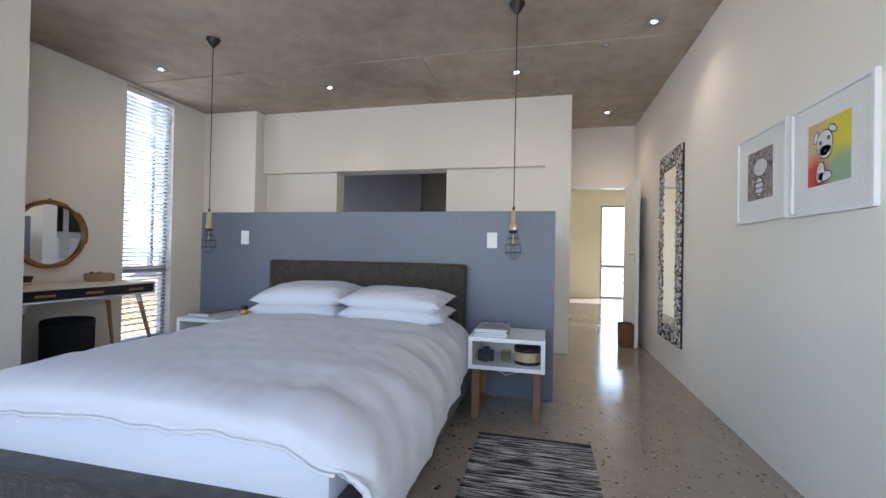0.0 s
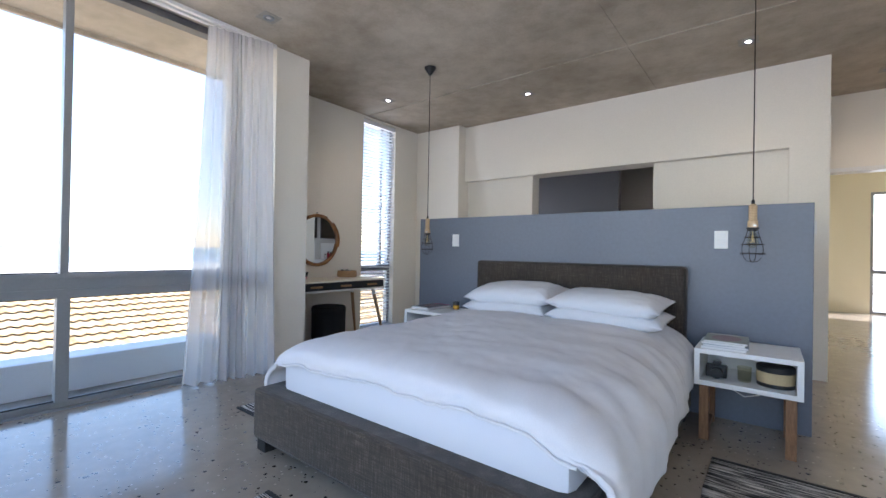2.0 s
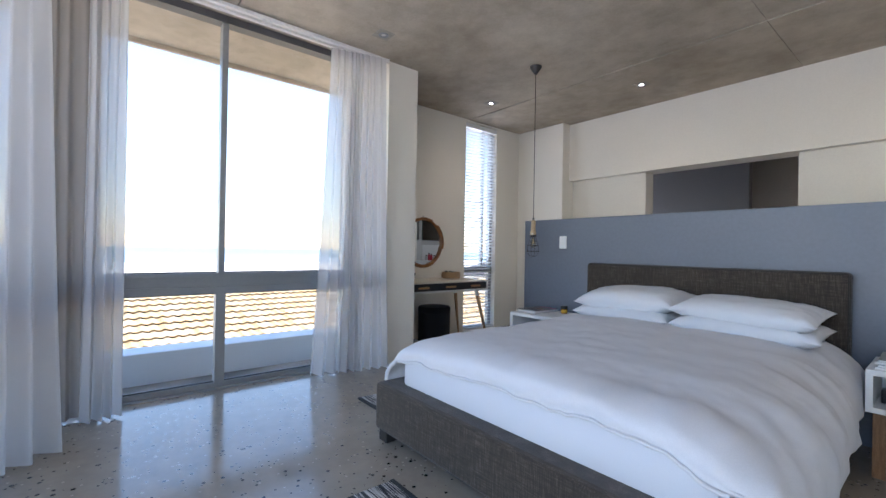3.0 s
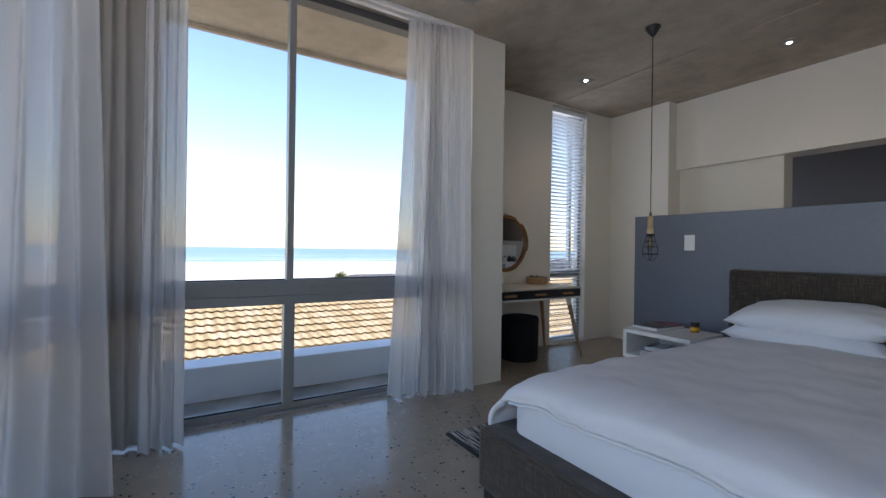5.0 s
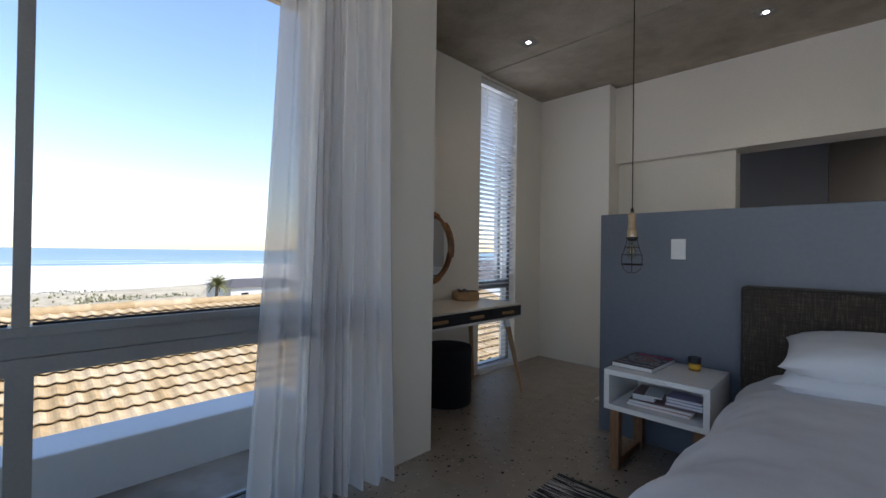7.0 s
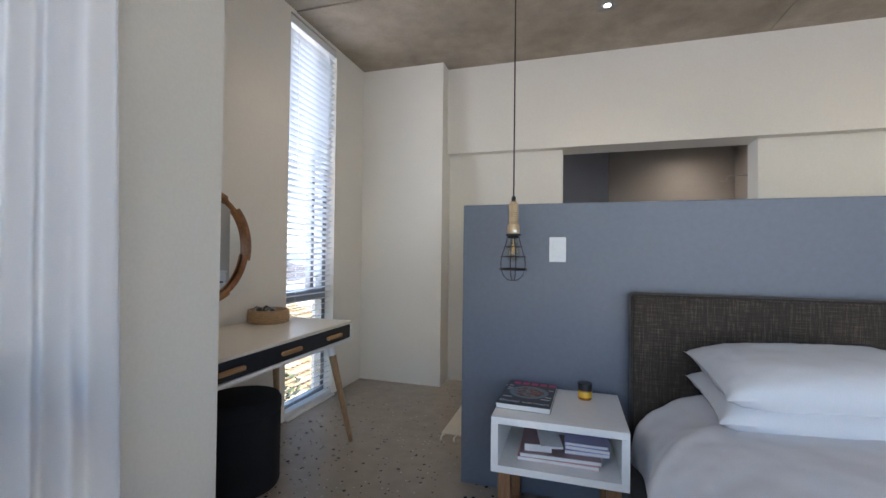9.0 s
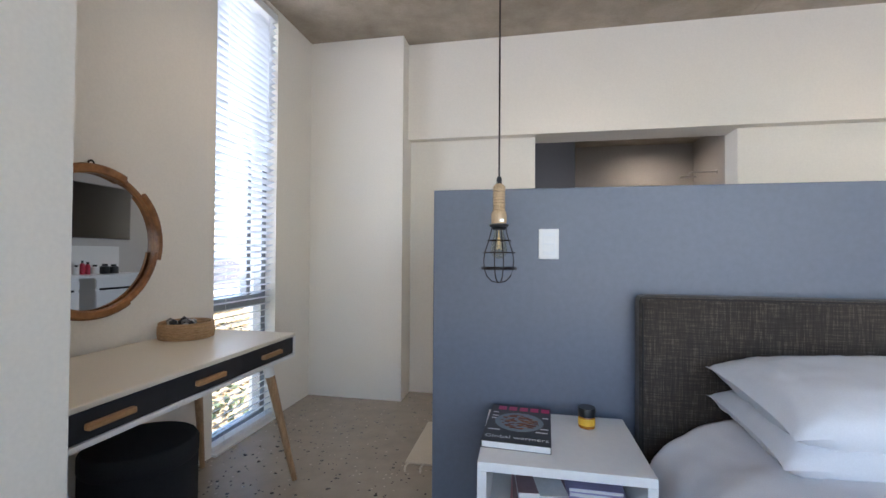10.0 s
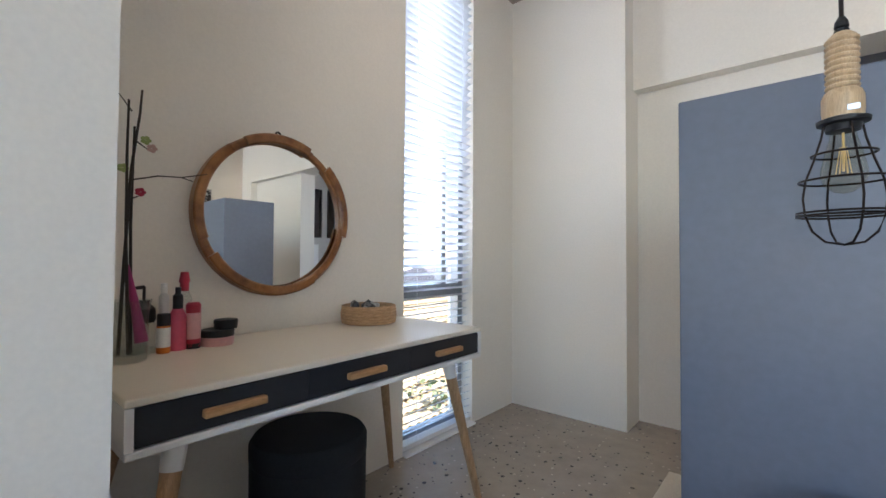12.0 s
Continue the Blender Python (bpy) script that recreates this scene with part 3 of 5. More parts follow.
for y in (0.1, 0.5):
    part("cord", rod(bmesh.new(), (0.027, y, 0.03), (0.027, y, 2.83), 0.0012, seg=5), M_BLIND, blind)

# ---- outside ----
structure("terrace_floor", B((-5.9, -5.23, -1.1, 2.56, -0.25, -0.09), (-5.23, 0.12, -1.1, -0.27, -0.25, -0.09)), M_TERRACE, "stained grey cement terrace strip", "terrace")
structure("parapet", B((-6.2, -5.9, -1.4, 2.56, -0.6, 0.18), (-5.9, 0.12, -1.4, -1.1, -0.6, 0.18), r=0.01), M_PARAPET, "pale painted low parapet, blue of its shade in the colour", "parapet")
structure("house_base", B((-6.1, 3.2, -1.3, 13.0, -7.0, -0.6)), M_RENDER, "rendered lower storeys of the house", "house wall")

structure("ground", B((-4500, 2500, -4000, 4000, -8.0, -7.0)), M_SAND, "pale beach sand and dunes", "ground")
structure("water", B((-4400, -235, -3900, 3900, -6.999, -6.96)), M_SEA, "blue-green sea", "sea")
for k, (xf, w, y0, y1) in enumerate(((-238, 32, -900, 900), (-290, 14, -350, 900), (-335, 10, -700, 500), (-420, 10, -300, 800), (-520, 9, -800, 400))):
    fb = bmesh.new()
    def foam(u, v, xf=xf, w=w, y0=y0, y1=y1, k=k):
        y = y0 + (y1 - y0) * v
        edge = 6 * noise.noise((y * 0.03, k, 0)) + 3 * noise.noise((y * 0.11, k, 2))
        half = 0.5 * w * (0.6 + 0.5 * noise.noise((y * 0.02, 5 + k, 1)))
        return (xf + edge + (2 * u - 1) * half, y, -6.94)
    grid_surface(fb, 3, 220, foam)
    structure("surf", fb, M_FOAM, "white breaking surf", "sea foam")

# ---- bed ----
BX = -2.735     # middle line of the bed
bed = thing("bed", (BX, 1.72, 0), "upholstered brown-grey double bed against the slate partition", "bed")
part("base", B((-0.915, 0.905, -0.025, 2.10, 0.062, 0.332), r=0.022), M_UPH, bed, "brown-grey woven bed base")
hbm = B((-0.86, 0.86, 2.105, 2.205, 0.03, 1.02), r=0.022)
part("headboard", hbm, M_UPH, bed, "brown-grey woven padded headboard")
pb = bmesh.new()
tube(pb, [(-0.85, 2.112, 0.1), (-0.85, 2.112, 0.99), (-0.835, 2.112, 1.008), (0.835, 2.112, 1.008), (0.85, 2.112, 0.99), (0.85, 2.112, 0.1)], 0.004, 6)
part("piping", pb, M_PIPING, bed)
for sx in (-1, 1):
    for y in (0.03, 2.0):
        part("leg", B((sx * 0.845 - 0.04, sx * 0.845 + 0.04, y - 0.04, y + 0.04, 0, 0.064), r=0.004), M_PIPING, bed)

mb = B((-0.80, 0.835, 0.0, 1.94, 0.29, 0.535), r=0.05)
single("mattress", mb, M_SHEET, "white fitted sheet on the mattress", "mattress", smooth=True, at=(BX, 1.80, 0))


def smooth_step(q):
    q = max(0.0, min(1.0, q))
    return q * q * (3 - 2 * q)


def duvet_point(u, v):
    """Puffy cover: flat over the mattress, rolled at the foot, falling outside the base at both sides."""
    side = 1 if u > 0.5 else -1
    t = 1.98 * v ** 1.15
    a = 0.60 if side > 0 else 0.55
    rx, rz = (0.40 - 0.045 * smooth_step(t - 0.7), 0.255) if side > 0 else (0.375 - 0.07 * smooth_step(t - 0.4), 0.25)
    fall = (0.13 - 0.04 * t / 1.98) if side > 0 else 0.08
    bend = 1.5 * 0.345
    reach = a + bend + fall + 0.016 * noise.noise((t * 3.1, side * 2.0, 0.4))
    d = abs(u * 2 - 1) * reach
    s = d * side
    top = 0.622 + 0.018 * math.cos(min(d, a) / a * 1.5) - 0.012 * math.cos(t * 2.2)
    if d < a:
        x, z, nx, nz = d, top, 0.0, 1.0
    else:
        ang = min(1.5, (d - a) / 0.345)
        k = max(0.0, d - a - bend)
        x, z = a + rx * math.sin(ang) + 0.06 * k, top - rz * (1 - math.cos(ang)) - k
        nx, nz = math.sin(ang), math.cos(ang)
    drape = smooth_step((d - a - 0.15) / 0.35)
    e = 0.23 - t
    y = 1.735 + t
    if e > 0:
        ang = min(e / 0.10, 1.75)
        roll_y = 1.965 - 0.145 * math.sin(ang) - 0.045 * min(1.0, e / 0.1)
        y = roll_y * (1 - drape) + (1.778 + 0.813 * t) * drape
        z -= (0.085 * (1 - math.cos(ang)) + 0.25 * max(0, e - 0.175)) * (1 - 0.8 * drape)
    big = noise.noise((s * 1.5, t * 1.3, 3.1))
    diag = noise.noise((s * 3.0 + t * 1.5, t * 2.4 - s * 1.2, 7.7))
    finer = noise.noise((s * 11 + t * 5, t * 10, 9.2))
    wave = noise.noise((s * 2.2 + t * 0.8 + 9, t * 7.5 - s * 1.5, 5.5))
    pucker = noise.noise((s * 9.0 - t * 3.0, t * 3.5 + s * 2.0, 12.5))
    h = 0.016 * big + 0.011 * diag + 0.0035 * finer + 0.0016 * noise.noise((s * 27 + t * 9, t * 23 - s * 6, 2.2)) + 0.006 * wave + 0.005 * pucker
    if d > a:
        h += (0.020 * noise.noise((t * 4.2, side * 3, d * 1.0)) + 0.008 * noise.noise((t * 11 + d * 3, side, d * 2))) * smooth_step((d - a) * 4)
    if e > -0.12:
        near_foot = smooth_step((0.12 + e) * 4)
        h += (0.011 * noise.noise((s * 7, t * 5, 4.4)) + 0.008 * noise.noise((s * 19, t * 6, 1.4))) * near_foot
    z += h * nz
    if e > 0.06:
        z += (0.016 * noise.noise((s * 3.2, 0.3, 8.8)) + 0.005 * noise.noise((s * 13, 0.7, 2.8))) * (1 - drape) * smooth_step((e - 0.06) * 10)
    return ((x + abs(h) * 0.3 * nx + h * nx) * side, y - 1.72, z)


duvet = thing("duvet", (BX, 1.72, 0), "puffy white cotton duvet spread over the bed", "duvet")
cover = part("cover", grid_surface(bmesh.new(), 170, 170, duvet_point), M_LINEN, duvet, "lightly creased white cotton cover", True)
sm = cover.modifiers.new("thick", 'SOLIDIFY')
sm.thickness, sm.offset = 0.024, -1
seam = [Vector(duvet_point(0.16 + 0.68 * k / 90, 0.001)) + Vector((0, -0.004, -0.008 + 0.004 * noise.noise((k * 0.35, 0, 0)))) for k in range(91)]
part("hem_seam", tube(bmesh.new(), seam, 0.0065, 8), M_LINEN, duvet, "stitched hem of the cover", True)


def pillow(at, wid, dep, hgt, tilt, seed):
    bm = bmesh.new()
    n = 40
    for side in (1, -1):
        def f(u, v, side=side):
            a, b = u * 2 - 1, v * 2 - 1
            full = max(0.0, (1 - abs(a) ** 3.6)) ** 0.55 * max(0.0, (1 - abs(b) ** 3.0)) ** 0.5
            pin = 1 - 0.10 * (1 - abs(a) ** 3) * abs(b) ** 4 - 0.0
            pin2 = 1 - 0.06 * (1 - abs(b) ** 3) * abs(a) ** 4
            w = 0.008 * noise.noise((a * 3 + seed, b * 3, side)) + 0.010 * noise.noise((a * 9 + seed, b * 4, 2)) * max(abs(a), abs(b)) ** 2 + 0.005 * noise.noise((a * 13 + b * 5 + seed, b * 5 - a * 3, 7 + side)) * (0.25 + max(abs(a), abs(b)) ** 3)
            z = side * (hgt / 2) * full + w * min(1, full * 3)
            return (a * wid / 2 * pin2, b * dep / 2 * pin, z)
        grid_surface(bm, n, n, f)
    bmesh.ops.remove_doubles(bm, verts=bm.verts[:], dist=0.0006)
    bmesh.ops.recalc_face_normals(bm, faces=bm.faces[:])
    ob = single("pillow", bm, M_LINEN, "plump white pillow stacked on the bed", "pillow", "pillows on the bed", smooth=True, at=at)
    ob.rotation_euler = tuple(radians(k) for k in tilt)
    return ob


pillow((-3.04, 3.54, 0.672), 0.72, 0.46, 0.155, (4, 0, -1), 1)
pillow((-3.03, 3.55, 0.772), 0.73, 0.46, 0.165, (7, -2, 2), 2)
pillow((-2.295, 3.52, 0.672), 0.76, 0.46, 0.155, (3, 1, 1), 3)
pillow((-2.305, 3.53, 0.764), 0.76, 0.45, 0.15, (6, 1, -2), 4)


# ---- bedside tables ----
def nightstand(at):
    n = thing("nightstand", at, "white open-box bedside table on wooden legs", "bedside table", "bedside tables")
    w, d, z0, z1, t = 0.505, 0.44, 0.33, 0.545, 0.028
    part("top_panel", B((0, w, 0, d, z1 - t, z1), r=0.002), M_WHITE, n)
    part("bottom_panel", B((0, w, 0, d, z0, z0 + t), r=0.002), M_WHITE, n)
    for x in (0, w - t):
        part("side_panel", B((x, x + t, 0.0, d, z0 + t, z1 - t)), M_WHITE, n)
    part("back_panel", B((t, w - t, d - 0.012, d - 0.002, z0 + t, z1 - t)), M_WHITE, n)
    for x in (0.025, w - 0.075):
        for y in (0.02, d - 0.07):
            lb = bmesh.new()
            box(lb, x, x + 0.05, y, y + 0.05, 0, z0 - 0.0005, r=0.003)
            part("leg", lb, M_LEG, n, "stained wooden leg")
        part("stretcher", B((x + 0.01, x + 0.04, 0.07, d - 0.07, 0.015, 0.05)), M_LEG, n)
    return n


ns_left = nightstand((-4.15, 3.44, 0))
ns_right = copy_thing(ns_left, pose(-1.772, 3.44, 0))

# magazine with a plate of food on its cover
mag = thing("magazine", (-4.03, 3.70, 0.5455), "thick glossy food magazine on the bedside table", "magazine")
mag.rotation_euler = (0, 0, radians(-3))
part("page_block", B((-0.108, 0.108, -0.165, 0.165, 0.001, 0.021)), M_PAPER, mag, "white page block")
part("cover", B((-0.11, 0.11, -0.167, 0.167, 0.021, 0.0225), (-0.11, 0.11, -0.167, 0.167, 0, 0.001), (-0.1115, -0.11, -0.167, 0.167, 0, 0.0225)), M_COVER, mag, "dark printed cover")
part("printed_plate", turned(bmesh.new(), [(0.0, 0.0), (0.085, 0.0), (0.085, 0.0004), (0.0, 0.0005)], 36, (0.0, 0.01, 0.0228)), M_PLATE, mag)
sb = bmesh.new()
rnd = random.Random(4)
for k in range(90):
    a, r = rnd.uniform(0, 6.28), 0.062 * math.sqrt(rnd.random())
    x, y, s = r * math.cos(a), 0.01 + r * math.sin(a), rnd.uniform(0.004, 0.011)
    box(sb, x - s, x + s, y - s * 0.5, y + s * 0.5, 0.0236, 0.0237 + 0.0001 * (k % 9))
part("printed_food", sb, M_STEW, mag, "brown stew printed on the cover")
for k in range(5):
    x = -0.085 + k * 0.04
    part("masthead_bar", B((x, x + 0.03, 0.118, 0.156, 0.0226, 0.0229)), M_HOT, mag)
for x, y, w in ((-0.1, 0.05, 0.022), (-0.1, 0.025, 0.02), (0.08, 0.06, 0.022), (0.075, -0.04, 0.026), (-0.1, -0.075, 0.04), (0.06, -0.07, 0.04), (-0.1, 0.085, 0.02)):
    part("caption_bar", B((x, x + w, y, y + 0.009, 0.0226, 0.0229)), M_PRINTWHITE, mag)


def lettering(text, size, at, material, parent, rot=(0, 0, 0)):
    cu = bpy.data.curves.new("lettering", 'FONT')
    cu.body, cu.size, cu.extrude, cu.align_x, cu.align_y = text, size, 0.0002, 'CENTER', 'CENTER'
    tmp = bpy.data.objects.new("lettering", cu)
    scene.collection.objects.link(tmp)
    me = bpy.data.meshes.new_from_object(tmp.evaluated_get(bpy.context.evaluated_depsgraph_get()))
    bpy.data.objects.remove(tmp)
    me.materials.clear()
    me.materials.append(material)
    ob = new("lettering", me)
    ob.parent, ob.location, ob.rotation_euler = parent, at, rot
    return ob


lettering("Global warmers", 0.032, (0, -0.125, 0.0228), M_PRINTWHITE, mag)


def jar(at, r, h, body, lid, band, label, name="jar"):
    j = thing(name, at, label, "jar")
    part("body", turned(bmesh.new(), [(0, 0), (r * 0.92, 0), (r, h * 0.06), (r, h * 0.55), (r * 0.93, h * 0.6), (0, h * 0.6)]), body, j, smooth=True)
    part("label", turned(bmesh.new(), [(r * 1.012, h * 0.16), (r * 1.012, h * 0.5)]), band, j)
    part("lid", turned(bmesh.new(), [(0, h * 0.58), (r * 1.03, h * 0.58), (r * 1.05, h * 0.62), (r * 1.05, h * 0.96), (r, h), (0, h)]), lid, j, smooth=True)
    return j


jar((-3.79, 3.775, 0.545), 0.029, 0.072, M_AMBER, M_BLACK, M_YELLOW, "small amber jar with black lid and yellow label")


def flat_pile(name, at, sizes, label, category):
    """A pile of magazines, each with its cover and pages."""
    z = at[2]
    for k, (w, d, h, ang, cov) in enumerate(sizes):
        m = thing(name, (at[0] + 0.006 * (k % 2), at[1] + 0.004 * k, z), label, category, "piles of magazines")
        m.rotation_euler = (0, 0, radians(ang))
        part("page_block", B((-w / 2 + 0.002, w / 2 - 0.002, -d / 2 + 0.002, d / 2 - 0.002, 0.001, h - 0.001)), M_PAPER, m)
        part("cover", B((-w / 2, w / 2, -d / 2, d / 2, 0, 0.001), (-w / 2, w / 2, -d / 2, d / 2, h - 0.001, h)), cov, m)
        z += h + 0.0005
    return m


flat_pile("magazine", (-3.90, 3.62, 0.3585), [(0.31, 0.22, 0.014, 0, M_PALEPINK), (0.31, 0.22, 0.016, 2, M_DUSTY)], "worn magazine lying in the bedside shelf", "magazine")
flat_pile("magazine", (-3.985, 3.63, 0.3905), [(0.11, 0.20, 0.030, 6, M_DUSTY)], "thick rolled magazine with a brown-pink cover", "magazine")
flat_pile("notebook", (-3.79, 3.62, 0.3905), [(0.17, 0.13, 0.014, 2, M_LILAC), (0.17, 0.13, 0.014, -2, M_LILAC), (0.165, 0.13, 0.012, 0, M_LILAC)], "lilac notebook stacked on the magazines", "notebook")
flat_pile("leaflet", (-3.935, 3.60, 0.4218), [(0.085, 0.19, 0.008, 10, M_PRINTWHITE)], "folded white leaflet on the magazines", "leaflet")
top_mag = flat_pile("magazine", (-1.63, 3.62, 0.5455), [(0.225, 0.30, 0.012, 0, M_PAPER), (0.225, 0.30, 0.012, 2, M_PLATE), (0.22, 0.295, 0.012, -2, M_PRINTWHITE), (0.22, 0.29, 0.010, 1, M_SAGE)], "used magazine in a low pile on the bedside table", "magazine")
plate = turned(bmesh.new(), [(0.0, 0.0), (0.095, 0.0), (0.095, 0.0003), (0.0, 0.0004)], 32, (0.0, 0.0, 0.0101))
bmesh.ops.scale(plate, vec=(0.8, 1.1, 1.0), verts=plate.verts[:])
part("printed_picture", plate, M_DUSTY, top_mag, "reddish oval picture on the cover")
part("masthead_bar", B((-0.095, 0.06, 0.115, 0.135, 0.0101, 0.0105)), M_PRINTWHITE, top_mag)

# things in the other bedside shelf
drum = thing("round_box", (-1.385, 3.60, 0.3585), "round black box with a straw band", "box")
part("body", turned(bmesh.new(), [(0, 0), (0.088, 0), (0.088, 0.10), (0, 0.10)], 36), M_BLACK, drum)
part("band", turned(bmesh.new(), [(0.0895, 0.022), (0.0905, 0.03), (0.0905, 0.075), (0.0895, 0.083)], 36), M_SOUND, drum, "straw coloured band")
part("lid", turned(bmesh.new(), [(0.091, 0.088), (0.092, 0.092), (0.092, 0.112), (0.085, 0.117), (0, 0.118)], 36), M_BLACK, drum)
cup = bmesh.new()
turned(cup, [(0, 0), (0.03, 0), (0.034, 0.01), (0.036, 0.085), (0.034, 0.085), (0.031, 0.012), (0, 0.01)], 24)
single("glass_tumbler", cup, M_BULB, "clear glass tumbler in the bedside shelf", "glass", smooth=True, at=(-1.53, 3.58, 0.3585))
cam_body = thing("camera_body", (-1.67, 3.58, 0.3585), "black photo camera lying in the bedside shelf", "camera")
part("body", B((-0.055, 0.055, -0.025, 0.03, 0, 0.075), (-0.02, 0.025, -0.02, 0.025, 0.074, 0.095), r=0.008), M_BLACK, cam_body)
part("lens", rod(bmesh.new(), (0.005, -0.02, 0.036), (0.005, -0.075, 0.036), 0.032, 0.030, 20), M_BLACK, cam_body)
cable = bmesh.new()
tube(cable, [(-1.60, 3.70, 0.33), (-1.585, 3.62, 0.285), (-1.53, 3.60, 0.262), (-1.46, 3.64, 0.275), (-1.43, 3.74, 0.31), (-1.42, 3.86, 0.325)], 0.003, 6)
single("cable", cable, M_WHITE, "thin white cable hanging below the bedside table", "cable", smooth=True)


# ---- wall plates ----
def switch_plate(at, rows, label):
    s = thing("wall_switch", at, label, "switch", "wall switches")
    part("plate", B((-0.0395, 0.0395, -0.009, 0, -0.061, 0.061), r=0.003), M_WHITE, s)
    part("insert", B((-0.024, 0.024, -0.0105, -0.009, -0.044, 0.044)), M_BLIND, s)
    for k in range(rows):
        z = 0.018 - 0.034 * k
        part("rocker", B((-0.02, 0.02, -0.0135, -0.0105, z - 0.014, z + 0.014), r=0.0012), M_WHITE, s)
    return s


swl = switch_plate((-3.917, 3.928, 1.21), 2, "white two-gang wall switch on the slate partition")
copy_thing(swl, pose(-1.682, 3.928, 1.21))
swc = switch_plate((-1.13, 5.56, 1.37), 1, "white wall switch beside the corridor")


# ---- pendant lamps ----
def pendant(at):
    p = thing("pendant_lamp", at, "pendant lamp with wooden grip, wire cage and bare bulb", "pendant lamp", "pendant lamps beside the bed")
    dz = -1.25
    part("ceiling_cup", turned(bmesh.new(), [(0, 2.845), (0.012, 2.845), (0.055, 2.905), (0.057, H - 0.001), (0, H - 0.001)], 28, (0, 0, dz + 0.007)), M_BLACK, p, "black conical ceiling cup", True)
    part("cord", rod(bmesh.new(), (0, 0, 1.45 + dz), (0, 0, 2.856 + dz), 0.0032, seg=8), M_WIRE, p)
    part("strain_relief", turned(bmesh.new(), [(0, 1.425), (0.010, 1.425), (0.010, 1.433), (0.007, 1.435), (0.010, 1.438), (0.009, 1.447), (0.005, 1.455), (0, 1.456)], 16, (0, 0, dz)), M_BLACK, p)
    prof = [(0, 1.284), (0.0265, 1.284), (0.0275, 1.295), (0.0275, 1.318), (0.024, 1.328)]
    for k in range(9):
        z = 1.332 + k * 0.0098
        prof += [(0.0195, z), (0.0225, z + 0.003), (0.0225, z + 0.006), (0.0195, z + 0.0085)]
    prof += [(0.019, 1.421), (0.012, 1.428), (0, 1.428)]
    part("grip", turned(bmesh.new(), prof, 28, (0, 0, dz)), M_BEECH, p, "ribbed turned wooden grip", True)
    part("label_sticker", B((0.004, 0.019, -0.0284, -0.0266, 1.290 + dz, 1.299 + dz)), M_STEEL, p)
    part("cap", turned(bmesh.new(), [(0, 1.262), (0.022, 1.262), (0.025, 1.272), (0.034, 1.275), (0.035, 1.281), (0.028, 1.284), (0, 1.284)], 28, (0, 0, dz)), M_BLACK, p, "", True)
    bulb = part("bulb", turned(bmesh.new(), [(0.0, 1.157), (0.012, 1.160), (0.024, 1.170), (0.030, 1.185), (0.030, 1.195), (0.025, 1.222), (0.018, 1.25), (0.015, 1.264)], 28, (0, 0, dz)), M_BULB, p, "clear amber filament bulb", True)
    fb = bmesh.new()
    for k in range(6):
        a = k * math.pi / 3
        tube(fb, [(0.004 * math.cos(a), 0.004 * math.sin(a), 1.235 + dz), (0.010 * math.cos(a), 0.010 * math.sin(a), 1.19 + dz)], 0.0007, 5)
    rod(fb, (0, 0, 1.26 + dz), (0, 0, 1.195 + dz), 0.002, seg=6)
    part("filament", fb, M_FILAMENT, bulb)
    cage = bmesh.new()
    for k in range(4):
        a = k * math.pi / 2 + 0.35
        pts = [(0.026, 1.272), (0.030, 1.25), (0.040, 1.215), (0.052, 1.18), (0.056, 1.15), (0.053, 1.122), (0.044, 1.095), (0.026, 1.077), (0.0, 1.072)]
        tube(cage, [(r * math.cos(a), r * math.sin(a), z + dz) for r, z in pts], 0.0019, 6)
    for r, z in ((0.041, 1.224), (0.0585, 1.180), (0.062, 1.126), (0.062, 1.121)):
        tube(cage, ring_points(r, z + dz), 0.0019, 6, closed=True)
    part("cage", cage, M_WIRE, p, "dark bronze wire cage", True)
    return p


pl = pendant((-4.104, 3.70, 1.243))
copy_thing(pl, pose(-1.503, 3.70, 1.243))


# ---- ceiling downlights ----
M_PATCH = plain("grey_filler", (0.40, 0.37, 0.32), 0.8, var=0.12, fine=30, coarse=6)


def downlight(at, lit, label):
    d = thing("downlight", at, label, "downlight", "ceiling downlights")
    part("patch", B((-0.072, 0.072, -0.072, 0.072, -0.0035, 0.0), r=0.001), M_PATCH, d, "square of grey filler")
    part("trim_ring", turned(bmesh.new(), [(0.021, -0.004), (0.030, -0.010), (0.041, -0.010), (0.044, -0.003)], 28), M_ALU, d, "", True)
    part("lens", turned(bmesh.new(), [(0, -0.006), (0.015, -0.0065), (0.018, -0.004)], 24), M_LAMP if lit else M_STEEL, d)
    return d


dl = downlight((-5.105, 4.11, H), True, "small round recessed ceiling downlight, switched on")
for x, y in ((-3.625, 4.867), (-1.582, 4.856), (-0.49, 4.15), (-0.54, 6.257), (-2.18, 8.68)):
    copy_thing(dl, pose(x, y, H - (0.006 if y > 4.36 else 0)))
dd = downlight((-4.563, 2.254, H), False, "small recessed ceiling downlight, switched off")
copy_thing(dd, pose(-0.80, 4.45, H))

